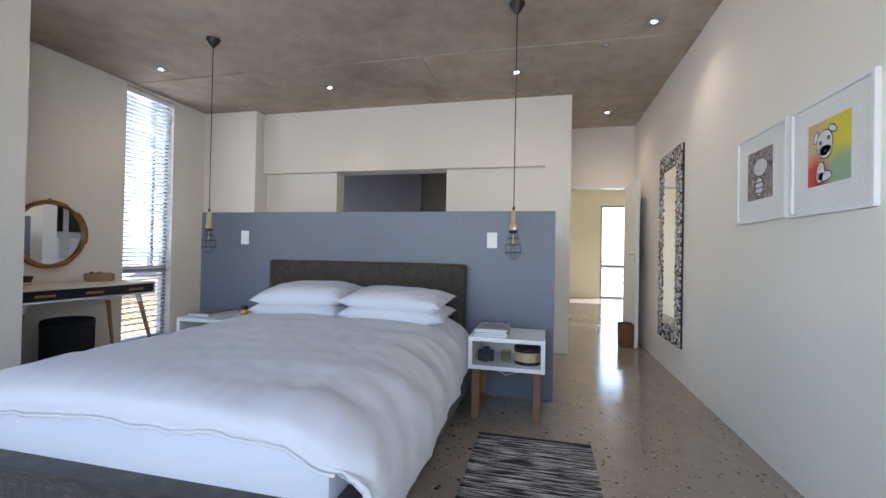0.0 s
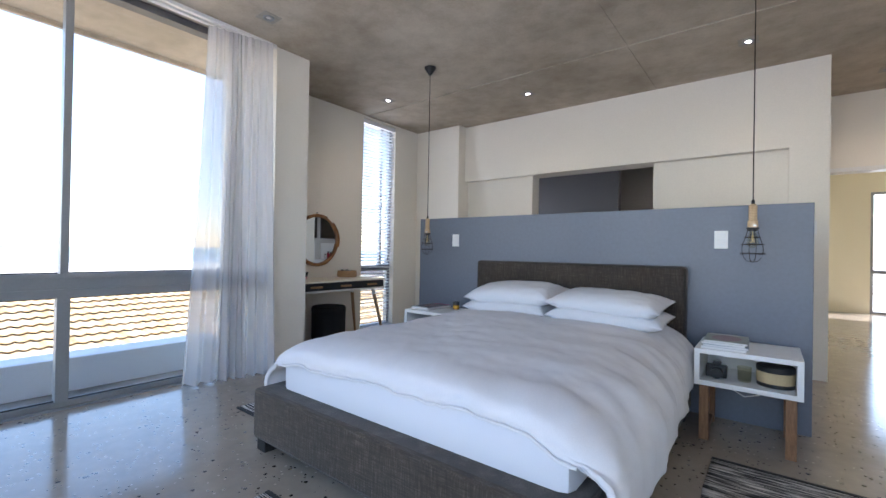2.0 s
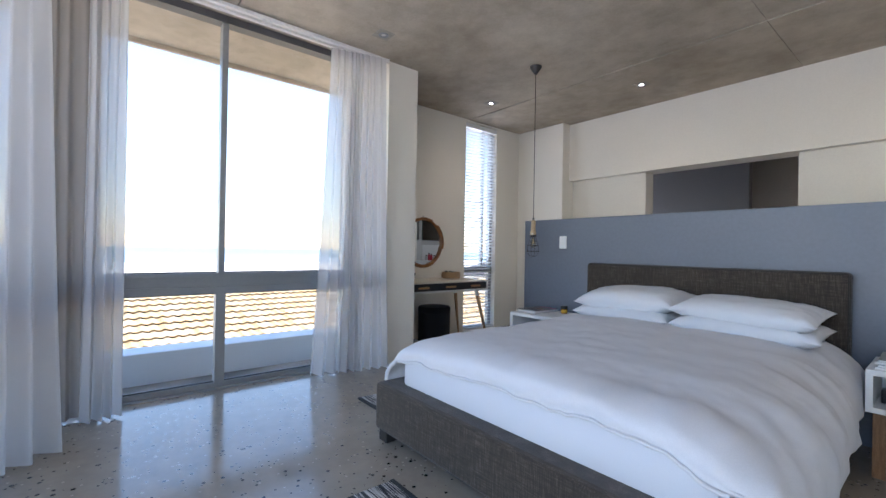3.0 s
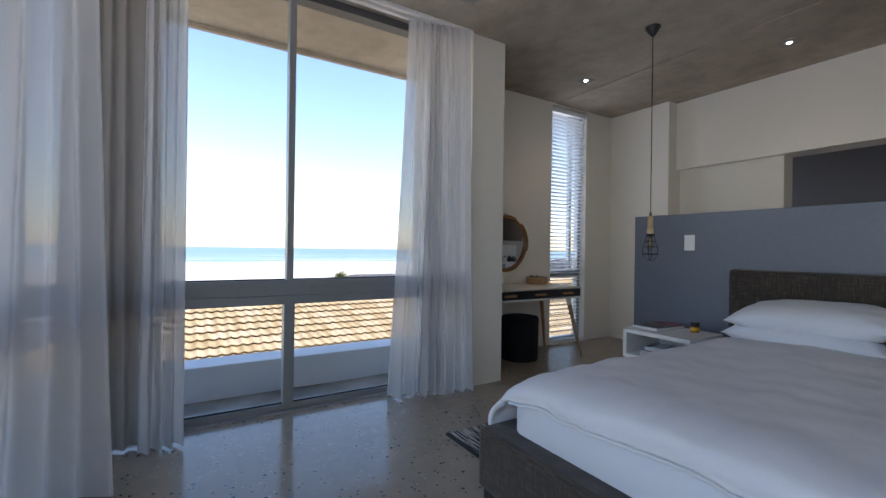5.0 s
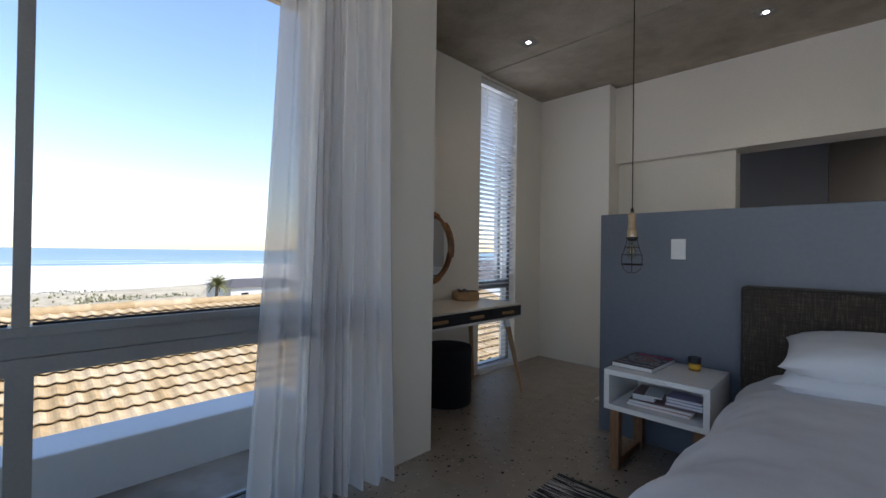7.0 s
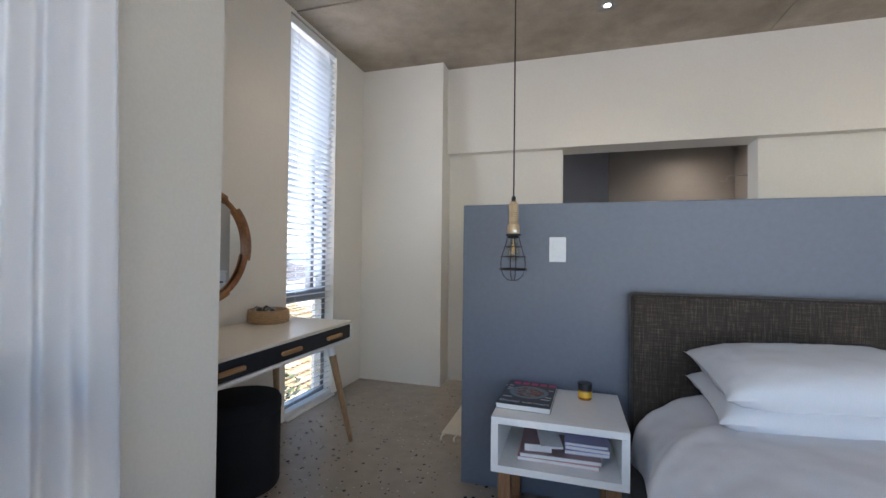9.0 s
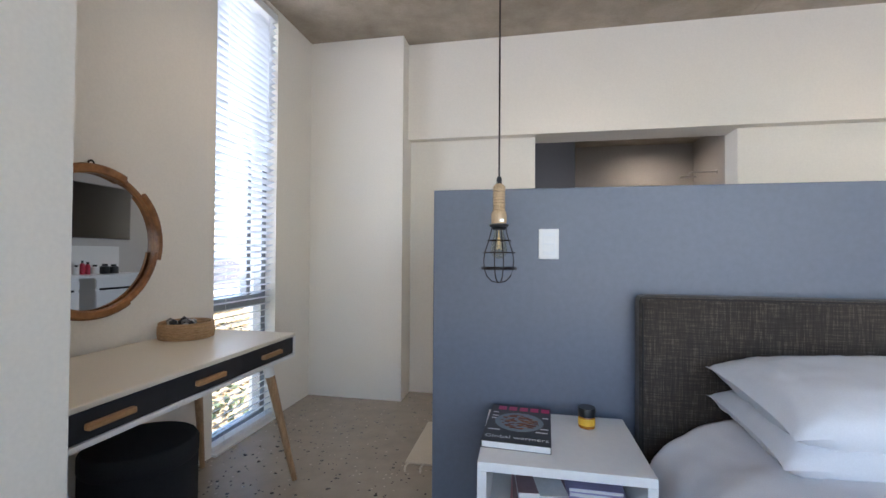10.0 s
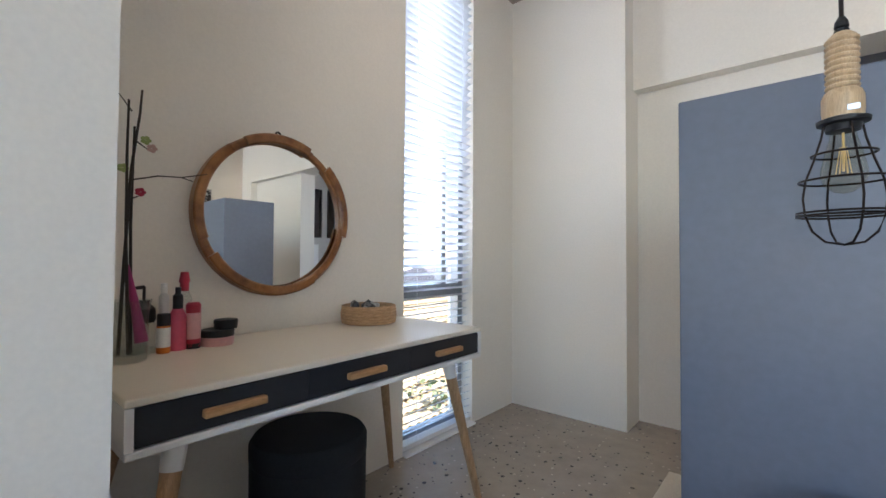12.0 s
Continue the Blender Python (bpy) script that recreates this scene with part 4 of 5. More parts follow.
# ---- mosaic mirror and pictures on the east wall ----
mm = thing("wall_mirror", (-0.09, 5.105, 0.295), "tall mirror with a shell mosaic frame", "mirror")
MW, GW, MH = 0.365, 0.20, 1.83      # half width, half glass width, height
part("backing", B((-0.018, 0, -MW, MW, 0, MH)), M_BLACK, mm)
part("mirror_glass", B((-0.021, -0.018, -GW, GW, 0.165, MH - 0.165)), M_MIRROR, mm, "clear mirror glass")
rnd = random.Random(7)
vlist, flist = [], []
def chip(y0, y1, z0, z1):
    h = rnd.uniform(0.020, 0.030)
    n = len(vlist)
    i = 0.0012
    vlist.extend([(-0.018, y0 + i, z0 + i), (-0.018, y1 - i, z0 + i), (-0.018, y1 - i, z1 - i), (-0.018, y0 + i, z1 - i), (-h, y0 + i, z0 + i), (-h + rnd.uniform(-.002, .002), y1 - i, z0 + i), (-h + rnd.uniform(-.002, .002), y1 - i, z1 - i), (-h, y0 + i, z1 - i)])
    flist.extend([tuple(n + q for q in f) for f in ((4, 7, 6, 5), (0, 1, 5, 4), (1, 2, 6, 5), (2, 3, 7, 6), (3, 0, 4, 7))])
z = 0.0
while z < MH - 0.001:
    z1 = min(MH, z + 0.0205)
    y = -MW
    while y < MW - 0.0001:
        ring = z < 0.16 or z1 > MH - 0.155
        inside = -GW - 0.0001 < y < GW - 0.0001 and not ring
        if inside:
            y = GW
            continue
        lim = MW if (ring or y >= GW - 0.0001) else -GW
        y1 = min(lim, y + rnd.uniform(0.014, 0.036))
        if lim - y1 < 0.008:
            y1 = lim
        chip(y, y1, z, z1)
        y = y1
    z = z1
me = bpy.data.meshes.new("mosaic")
me.from_pydata(vlist, [], flist)
me.materials.append(M_MOSAIC)
mos = new("mosaic", me)
mos.parent = mm
tagged(mos, "black, brown and pearl shell mosaic chips", kind="stuff")


def picture(at, art_fn, label):
    p = thing("framed_picture", at, label, "picture", "framed pictures on the wall")
    w, h = 0.275, 0.258
    part("frame", B((-0.022, 0, -w, -w + 0.018, -h, h), (-0.022, 0, w - 0.018, w, -h, h), (-0.022, 0, -w + 0.018, w - 0.018, -h, -h + 0.018), (-0.022, 0, -w + 0.018, w - 0.018, h - 0.018, h), r=0.002), M_WHITE, p)
    part("mount", B((-0.012, -0.002, -w + 0.018, w - 0.018, -h + 0.018, h - 0.018)), M_PRINTWHITE, p, "white card mount")
    art_fn(p)
    return p


def patch(parent, name, y, z, ry, rz, mat_, layer, n=20, turn=0.0):
    bm = bmesh.new()
    vs = []
    for k in range(n):
        a = 2 * math.pi * k / n
        c, s = ry * math.cos(a), rz * math.sin(a)
        vs.append(bm.verts.new((-0.0135 - 0.0006 * layer, y + c * math.cos(turn) - s * math.sin(turn), z + c * math.sin(turn) + s * math.cos(turn))))
    bm.faces.new(vs)
    bmesh.ops.recalc_face_normals(bm, faces=bm.faces[:])
    return part(name, bm, mat_, parent)


def splodge(name, stops, scale):
    m, nt, b = shader(name)
    nt.links.new(ramp(nt, noise_tex(nt, coords(nt), scale, 3), stops), b.inputs["Base Color"])
    b.inputs["Roughness"].default_value = 0.5
    return m


def zoned(name):
    """Loose paint: red and green below, orange and yellow above."""
    m, nt, b = shader(name)
    sep = nt.nodes.new("ShaderNodeSeparateXYZ")
    v = coords(nt)
    nt.links.new(v, sep.inputs[0])
    n = noise_tex(nt, v, 14, 4)
    def edge(out, gain, off):
        k, q = nt.nodes.new("ShaderNodeMath"), nt.nodes.new("ShaderNodeMath")
        k.operation = q.operation = 'MULTIPLY_ADD'
        k.inputs[1].default_value, k.inputs[2].default_value = gain, off
        nt.links.new(out, k.inputs[0])
        q.inputs[1].default_value = 1.6
        nt.links.new(n, q.inputs[0])
        nt.links.new(k.outputs[0], q.inputs[2])
        q.use_clamp = True
        return q.outputs[0]
    left, high = edge(sep.outputs[1], 14.0, -0.6), edge(sep.outputs[2], 14.0, -0.1)
    low_c = mix(nt, left, (0.30, 0.44, 0.27), (0.60, 0.05, 0.04))
    high_c = mix(nt, left, (0.72, 0.60, 0.05), (0.66, 0.45, 0.24))
    nt.links.new(mix(nt, high, low_c, high_c), b.inputs["Base Color"])
    b.inputs["Roughness"].default_value = 0.5
    return m


M_ART_B = zoned("bright_paint")
M_ART_G = splodge("grey_scribble", [(0.40, (0.08, 0.06, 0.06)), (0.48, (0.38, 0.30, 0.29)), (0.54, (0.14, 0.12, 0.12)), (0.62, (0.5, 0.42, 0.40))], 45)
M_ARTLINE = colour("ink_line", (0.05, 0.05, 0.12))
M_ARTPALE = colour("pale_paint", (0.70, 0.70, 0.72))


def art_bright(p):
    part("print", B((-0.0135, -0.012, -0.14, 0.14, -0.13, 0.15)), M_ART_B, p, "bright red, yellow and green painted square")
    for y, z, ry, rz, t in ((0.05, -0.075, 0.026, 0.045, 0.2), (0.02, -0.095, 0.045, 0.020, 0.0), (0.022, 0.05, 0.052, 0.055, 0.1), (0.016, 0.012, 0.040, 0.028, 0), (0.082, 0.085, 0.013, 0.024, 0.5), (-0.030, 0.102, 0.026, 0.012, 0.5)):
        patch(p, "outline", y, z, ry + 0.005, rz + 0.005, M_ARTLINE, 1, turn=t)
        patch(p, "shape", y, z, ry, rz, M_ARTPALE, 2, turn=t)
    for y, z, r in ((0.048, 0.055, 0.010), (-0.006, 0.068, 0.010), (0.014, 0.014, 0.008)):
        patch(p, "dot", y, z, r, r, M_ARTLINE, 3)


def art_grey(p):
    part("print", B((-0.0135, -0.012, -0.14, 0.14, -0.13, 0.15)), M_ART_G, p, "grey scribbled square")
    for y, z, ry, rz in ((-0.01, 0.05, 0.075, 0.048), (0.0, -0.06, 0.04, 0.05)):
        patch(p, "outline", y, z, ry + 0.005, rz + 0.005, M_ARTLINE, 1)
        patch(p, "shape", y, z, ry, rz, M_ARTPALE, 2)
    for k in range(3):
        part("stripe", B((-0.0158, -0.0155, -0.05, 0.05, -0.10 + 0.03 * k, -0.094 + 0.03 * k)), M_ARTLINE, p)


picture((-0.09, 3.372, 1.574), art_grey, "square white-framed grey print with a wide mount")
picture((-0.09, 2.778, 1.566), art_bright, "square white-framed bright painting with a wide mount")

# basket by the door
bk = thing("waste_basket", (-0.30, 6.17, 0), "brown leather bin with a strap by the open door", "bin")
part("body", turned(bmesh.new(), [(0, 0), (0.085, 0), (0.09, 0.01), (0.098, 0.285), (0.094, 0.285), (0.086, 0.015), (0, 0.012)], 28), M_LEATHER, bk, "", True)
part("rim", tube(bmesh.new(), ring_points(0.097, 0.286), 0.006, 8, closed=True), M_LEATHER, bk, "", True)


# ---- rugs ----
def rug(at, turn, wid, length, label):
    r = thing("rug", at, label, "rug", "striped rugs")
    r.rotation_euler = (0, 0, radians(turn))
    bm = bmesh.new()
    nu, nv = 24, 40
    grid_surface(bm, nu, nv, lambda u, v: (wid * (u - 0.5) + 0.004 * noise.noise((v * 9, u, 1)), length * v, 0.009 + 0.0018 * noise.noise((u * 9, v * 14, at[0]))))
    ob = part("woven_field", bm, M_RUG, r, "black and white striped yarn", True)
    so = ob.modifiers.new("thick", 'SOLIDIFY')
    so.thickness, so.offset = 0.007, -1
    for v in (0.0, length):
        part("binding", B((-wid / 2, wid / 2, v - 0.011, v + 0.011, 0.001, 0.014), r=0.003), M_FRINGE, r, "black bound edge")
    return r


rug((-1.33, 1.95, 0), 0, 0.65, 1.25, "narrow black and white woven rug beside the bed")
rug((-3.955, 1.93, 0), 0, 0.65, 1.25, "narrow black and white woven rug between bed and window")
rug((-2.86, 0.25, 0), 0, 0.65, 1.27, "narrow black and white woven rug at the bed foot")
bath_mat = thing("bath_mat", (-4.30, 4.43, 0), "cream cotton bath mat with tassels behind the partition", "bath mat")
part("weave", B((-0.36, 0.36, 0.02, 0.60, 0.0, 0.012), r=0.004), M_MAT, bath_mat)
for k in range(9):
    x = -0.34 + k * 0.085
    part("tassel", tube(bmesh.new(), [(x, 0.03, 0.007), (x - 0.006, -0.02, 0.006), (x + 0.004, -0.065, 0.005)], 0.006, 6), M_MAT, bath_mat)


# ---- curtains ----
def curtain(name, a, b, folds, depth, material, label, seed, flare=1.0, pin=0.5, z0=0.012, z1=2.885):
    """Gathered cloth hung between the plan points a and b."""
    a, b = Vector(a), Vector(b)
    d = b - a
    nrm = Vector((-d.y, d.x)).normalized()
    bm = bmesh.new()
    nv = 34
    nu = folds * 22
    def f(u, v):
        low = 1 - v
        k = u + 0.055 * noise.noise((u * 2.6, low * 0.5, seed)) + 0.012 * noise.noise((u * 6, low * 1.4, seed))
        amp = depth * (0.30 + 0.85 * low ** 0.8) * (0.8 + 0.8 * noise.noise((u * folds * 0.6, seed + low * 0.4, 0.3)))
        ph = 2 * math.pi * folds * k + 0.7 * noise.noise((u * 4, low * 1.5, seed + 3))
        w = math.sin(ph)
        w = w - 0.06 * math.sin(3 * ph) * low + (0.35 * math.sin(2.1 * ph + seed) * (1 - low) ** 3)
        spread = 1 + 0.10 * flare * low ** 1.3
        p = a + d * (pin + (u - pin) * spread) + nrm * amp * w
        hem = 0.010 * noise.noise((u * folds, 0.2, seed)) * (low ** 8)
        return (p.x, p.y, z0 + (z1 - z0) * v + hem)
    grid_surface(bm, nu, nv, f)
    c = thing(name, (0, 0, 0), label, "curtain", "curtains at the glazing")
    part("cloth", bm, material, c, "", True)
    head = bmesh.new()
    grid_surface(head, nu, 2, lambda u, v: Vector(f(u, 1.0 - 0.028 * (1 - v))) + Vector((nrm.x * 0.004, nrm.y * 0.004, 0)))
    part("heading_tape", head, M_SHEER, c, "", True)
    return c


curtain("curtain", (-4.99, 1.985), (-4.95, 2.24), 4, 0.045, M_VOILE, "white sheer voile curtain drawn to the wall end", 1.0, 7.0, 0.75)
curtain("curtain", (-4.955, 2.16), (-4.87, 2.47), 6, 0.040, M_SHEER, "white gathered sheer curtain beside the wall end", 2.0, 4.6, 0.5)
curtain("curtain", (-4.86, 0.36), (-4.905, 0.55), 4, 0.040, M_SHEER, "white sheer curtain at the corner of the glazing", 3.0)
curtain("lining_curtain", (-4.90, 0.02), (-5.03, 0.42), 6, 0.028, M_DRAPE, "grey-brown lining curtain bunched in the corner", 4.0)
curtain("curtain", (-4.28, -0.04), (-4.47, 0.20), 4, 0.050, M_SHEER, "white sheer curtain on the other side of the corner", 5.0, 7.0)

# ---- dressing nook ----
desk = thing("dressing_table", (-5.735, 2.965, 0), "cream dressing table with three charcoal drawers on splayed legs", "dressing table")
W, D, Z0, Z1 = 1.205, 0.565, 0.635, 0.757
part("top", B((0, D, 0, W, Z1 - 0.018, Z1), r=0.004), M_CREAM, desk, "cream laminate top")
part("bottom_panel", B((0, D, 0, W, Z0, Z0 + 0.018), r=0.004), M_WHITE, desk)
for y in (0, W - 0.016):
    part("side_panel", B((0, D, y, y + 0.016, Z0 + 0.018, Z1 - 0.018)), M_WHITE, desk)
part("back_panel", B((0, 0.012, 0.016, W - 0.016, Z0 + 0.018, Z1 - 0.018)), M_WHITE, desk)
dw = (W - 0.036) / 3
for k in range(3):
    y = 0.018 + k * dw
    dr = part("drawer", B((0.05, D - 0.004, y + 0.0008, y + dw - 0.0008, Z0 + 0.021, Z1 - 0.021), r=0.001), M_DRAWER, desk, "charcoal drawer front")
    ym = y + dw / 2
    hbm2 = B((D - 0.004, D + 0.018, ym - 0.072, ym + 0.072, 0.684, 0.704), r=0.005)
    ho = new("handle", mesh_of("handle", hbm2, M_HANDLE))
    ho.parent = dr
    tagged(ho, "pale wooden bar handle")
for x, y, fx, fy in ((D - 0.085, W - 0.12, D + 0.0, W + 0.005), (0.085, W - 0.12, 0.01, W + 0.02), (D - 0.085, 0.12, D + 0.0, 0.005), (0.085, 0.12, 0.01, -0.01)):
    top, foot = Vector((x, y, Z0 + 0.001)), Vector((fx, fy, 0))
    cut = top.lerp(foot, 0.12)
    part("leg_sleeve", rod(bmesh.new(), top, cut, 0.026, 0.024, 18), M_WHITE, desk, "white leg sleeve", True)
    part("leg", rod(bmesh.new(), cut, foot + Vector((0, 0, 0.002)), 0.0225, 0.013, 18), M_OAK, desk, "tapered oak leg", True)

pf = thing("pouf", (-5.46, 3.56, 0), "black velvet drum stool under the dressing table", "stool")
part("body", turned(bmesh.new(), [(0, 0), (0.185, 0), (0.19, 0.01), (0.192, 0.36), (0.19, 0.37)], 40), M_VELVET, pf, "", True)
part("seat", turned(bmesh.new(), [(0.188, 0.368), (0.194, 0.378), (0.194, 0.425), (0.183, 0.442), (0.14, 0.45), (0, 0.452)], 40), M_VELVET, pf, "", True)

# round mirror built of curved pieces of reclaimed wood
rm = thing("round_mirror", (-5.757, 3.582, 1.205), "round wall mirror framed in curved pieces of reclaimed wood", "mirror")


def arc_piece(a0, a1, r0, r1, x0, x1, n=20):
    bm = bmesh.new()
    rings = []
    for k in range(n + 1):
        a = radians(a0 + (a1 - a0) * k / n)
        wob = 1 + 0.006 * noise.noise((a * 2, r0 * 9, x1 * 40))
        c, s = math.cos(a), math.sin(a)
        q = 0.006
        sec = [(x0, r0), (x1 - q, r0), (x1, r0 + q), (x1, r1 - q), (x1 - q, r1), (x0, r1)]
        rings.append([bm.verts.new((x, r * wob * c, r * wob * s)) for x, r in sec])
    for p, q in zip(rings, rings[1:]):
        for k in range(6):
            bm.faces.new((p[k], p[(k + 1) % 6], q[(k + 1) % 6], q[k]))
    bm.faces.new(rings[0])
    bm.faces.new(rings[-1])
    bmesh.ops.recalc_face_normals(bm, faces=bm.faces[:])
    return bm


for a0, a1, r0, r1, x0, x1 in ((0, 62, 0.283, 0.312, 0, 0.030), (62, 128, 0.281, 0.313, 0, 0.034), (128, 205, 0.281, 0.315, 0, 0.032), (205, 285, 0.282, 0.315, 0, 0.033), (285, 360, 0.282, 0.313, 0, 0.029),
                               (-14, 46, 0.286, 0.318, 0.0285, 0.050), (-75, -8, 0.274, 0.302, 0.0275, 0.046), (66, 118, 0.279, 0.316, 0.033, 0.050), (130, 200, 0.281, 0.316, 0.031, 0.049), (212, 300, 0.276, 0.312, 0.032, 0.048)):
    part("frame_piece", arc_piece(a0, a1, r0, r1, x0, x1), M_DRIFT, rm, "", True)
gl = bmesh.new()
bmesh.ops.create_cone(gl, cap_ends=True, segments=64, radius1=0.285, radius2=0.285, depth=0.004, matrix=pose(0.016, 0, 0, 0, 90, 0))
part("mirror_glass", gl, M_MIRROR, rm, "clear mirror glass")
part("hook", tube(bmesh.new(), [(0.01, 0.012 * math.cos(a), 0.322 + 0.012 * math.sin(a)) for a in (0, 0.8, 1.6, 2.4, 3.14)], 0.004, 6), M_STEM, rm)

# rattan bowl
rb = thing("rattan_bowl", (-5.615, 3.945, 0.757), "round coiled rattan bowl with trinkets on the dressing table", "bowl")
for k in range(6):
    part("coil", tube(bmesh.new(), ring_points(0.112 + 0.003 * math.sin(k * 0.7), 0.008 + k * 0.0125, 36), 0.0075, 8, closed=True), M_RATTAN, rb, "", True)
part("base", turned(bmesh.new(), [(0, 0.001), (0.11, 0.001), (0.11, 0.006), (0, 0.007)], 32), M_RATTAN, rb)
tb = bmesh.new()
rnd = random.Random(3)
for k in range(14):
    a, r = rnd.uniform(0, 6.28), rnd.uniform(0, 0.075)
    bmesh.ops.create_icosphere(tb, subdivisions=1, radius=rnd.uniform(0.012, 0.024), matrix=pose(r * math.cos(a), r * math.sin(a), 0.058 + rnd.uniform(0, 0.02)))
single("trinkets", tb, pieces("trinket_mix", (0.03, 0.03, 0.03), (0.5, 0.48, 0.45), 0.3, 0.4), "dark and silver trinkets in the rattan bowl", "trinkets", kind="stuff", at=(-5.615, 3.945, 0.757))


# bottles
def bottle(at, prof, body, cap_prof, cap, label, extra=None):
    b = thing("bottle", at, label, "bottle", "toiletries on the dressing table")
    part("body", turned(bmesh.new(), prof, 22), body, b, "", True)
    part("cap", turned(bmesh.new(), cap_prof, 18), cap, b, "", True)
    if extra:
        extra(b)
    return b


def pump(b):
    pm = bmesh.new()
    rod(pm, (0, 0, 0.15), (0, 0, 0.195), 0.004)
    rod(pm, (0, 0, 0.193), (0.0, -0.038, 0.190), 0.006, 0.004)
    part("pump", pm, M_BLACK, b)


def band(h0, h1, r, m):
    return lambda b: part("label", turned(bmesh.new(), [(r, h0), (r, h1)], 22), m, b)


X0 = -5.645
bottle((X0 + 0.01, 3.113, 0.757), [(0, 0), (0.03, 0), (0.031, 0.01), (0.031, 0.085), (0.028, 0.09), (0, 0.09)], M_CLEAR, [(0, 0.09), (0.028, 0.09), (0.031, 0.10), (0.029, 0.13), (0.014, 0.145), (0.012, 0.155), (0, 0.155)], M_BLACK, "black pump bottle with clear base", pump)
bottle((X0 + 0.05, 3.153, 0.757), [(0, 0), (0.017, 0), (0.018, 0.006), (0.018, 0.08), (0, 0.082)], M_ORANGE, [(0, 0.08), (0.0175, 0.08), (0.0175, 0.112), (0.016, 0.115), (0, 0.115)], M_BLACK, "small orange bottle with black cap", band(0.018, 0.075, 0.0184, M_PRINTWHITE))
bottle((X0 + 0.03, 3.196, 0.757), [(0, 0), (0.025, 0), (0.026, 0.008), (0.025, 0.10), (0.014, 0.125), (0, 0.126)], M_PINK, [(0, 0.125), (0.014, 0.125), (0.014, 0.165), (0.008, 0.17), (0.008, 0.19), (0, 0.19)], M_BLACK, "pink bottle with black pump")
bottle((X0 - 0.01, 3.226, 0.757), [(0, 0), (0.02, 0), (0.021, 0.006), (0.021, 0.155), (0.012, 0.175), (0, 0.176)], M_CLEAR, [(0, 0.175), (0.013, 0.175), (0.013, 0.20), (0.016, 0.205), (0.011, 0.235), (0, 0.236)], M_RED, "clear spray bottle with red cap")
bottle((X0 + 0.04, 3.236, 0.757), [(0, 0), (0.02, 0), (0.021, 0.005), (0.021, 0.135), (0.015, 0.142), (0, 0.143)], M_RED, [(0, 0.0), (0.0212, 0.0005), (0.0212, 0.016), (0, 0.016)], M_BLACK, "red body spray bottle", band(0.03, 0.11, 0.0214, M_PALEPINK))
bottle((X0 - 0.02, 3.173, 0.757), [(0, 0), (0.014, 0), (0.014, 0.16), (0.008, 0.17), (0, 0.17)], M_STEEL, [(0, 0.17), (0.009, 0.17), (0.009, 0.20), (0, 0.202)], M_PRINTWHITE, "slim silver bottle behind the others")
tub1 = thing("cosmetic_tub", (X0 + 0.035, 3.310, 0.757), "low pale pink tub with a black lid", "tub")
part("body", turned(bmesh.new(), [(0, 0), (0.047, 0), (0.049, 0.006), (0.049, 0.028), (0, 0.028)], 30), M_PALEPINK, tub1, "", True)
part("lid", turned(bmesh.new(), [(0, 0.028), (0.05, 0.028), (0.05, 0.046), (0.047, 0.049), (0, 0.049)], 30), M_BLACK, tub1, "", True)
tub2 = thing("cosmetic_tub", (X0 + 0.035, 3.336, 0.8065), "small black tub resting on the pink tub", "tub")
part("body", turned(bmesh.new(), [(0, 0), (0.034, 0), (0.035, 0.004), (0.035, 0.014), (0, 0.014)], 26), M_BLACK, tub2, "", True)
part("lid", turned(bmesh.new(), [(0, 0.014), (0.036, 0.014), (0.036, 0.027), (0.034, 0.029), (0, 0.029)], 26), M_BLACK, tub2, "", True)

# vase with dry orchid stems
vs = thing("vase", (-5.55, 3.055, 0.757), "clear glass vase with dry orchid stems on the dressing table", "vase")
part("glass", turned(bmesh.new(), [(0, 0), (0.042, 0), (0.045, 0.008), (0.05, 0.15), (0.055, 0.165), (0.052, 0.165), (0.047, 0.15), (0.041, 0.02), (0, 0.018)], 28), M_CLEAR, vs, "", True)
part("wrap", tube(bmesh.new(), [(0.01, 0.030, 0.05), (0.008, 0.016, 0.14), (0.0, -0.005, 0.26)], 0.017, 10, taper=0.006), M_MAGENTA, vs, "magenta wrapped stalk", True)
orchid = thing("orchid_stems", (-5.55, 3.055, 0.777), "dark dry orchid stems with a few withered flowers", "dry flowers")
for pts in ([(0, -0.02, 0.0), (0.005, -0.012, 0.25), (0.002, 0.0, 0.5), (0.0, 0.018, 0.66), (0, 0.022, 0.725)], [(0.01, 0.0, 0.0), (0.01, -0.01, 0.3), (0.01, -0.012, 0.55), (0.0, -0.008, 0.69)], [(-0.01, 0.01, 0.0), (-0.01, 0.004, 0.35), (0, 0.006, 0.62)]):
    part("stem", tube(bmesh.new(), pts, 0.0047, 7, taper=0.0028), M_STEM, orchid, "", True)
for pts in ([(0, -0.005, 0.47), (0.01, 0.06, 0.49), (0.01, 0.12, 0.495), (0.01, 0.155, 0.505), (0.01, 0.19, 0.515)], [(0.01, 0.12, 0.495), (0.01, 0.15, 0.487)], [(0.002, 0.01, 0.58), (0.01, 0.035, 0.56)], [(0.002, 0.0, 0.42), (0.01, 0.03, 0.435)], [(0, 0.0, 0.66), (0, -0.03, 0.70)]):
    part("twig", tube(bmesh.new(), pts, 0.0022, 5, taper=0.0012), M_STEM, orchid, "", True)
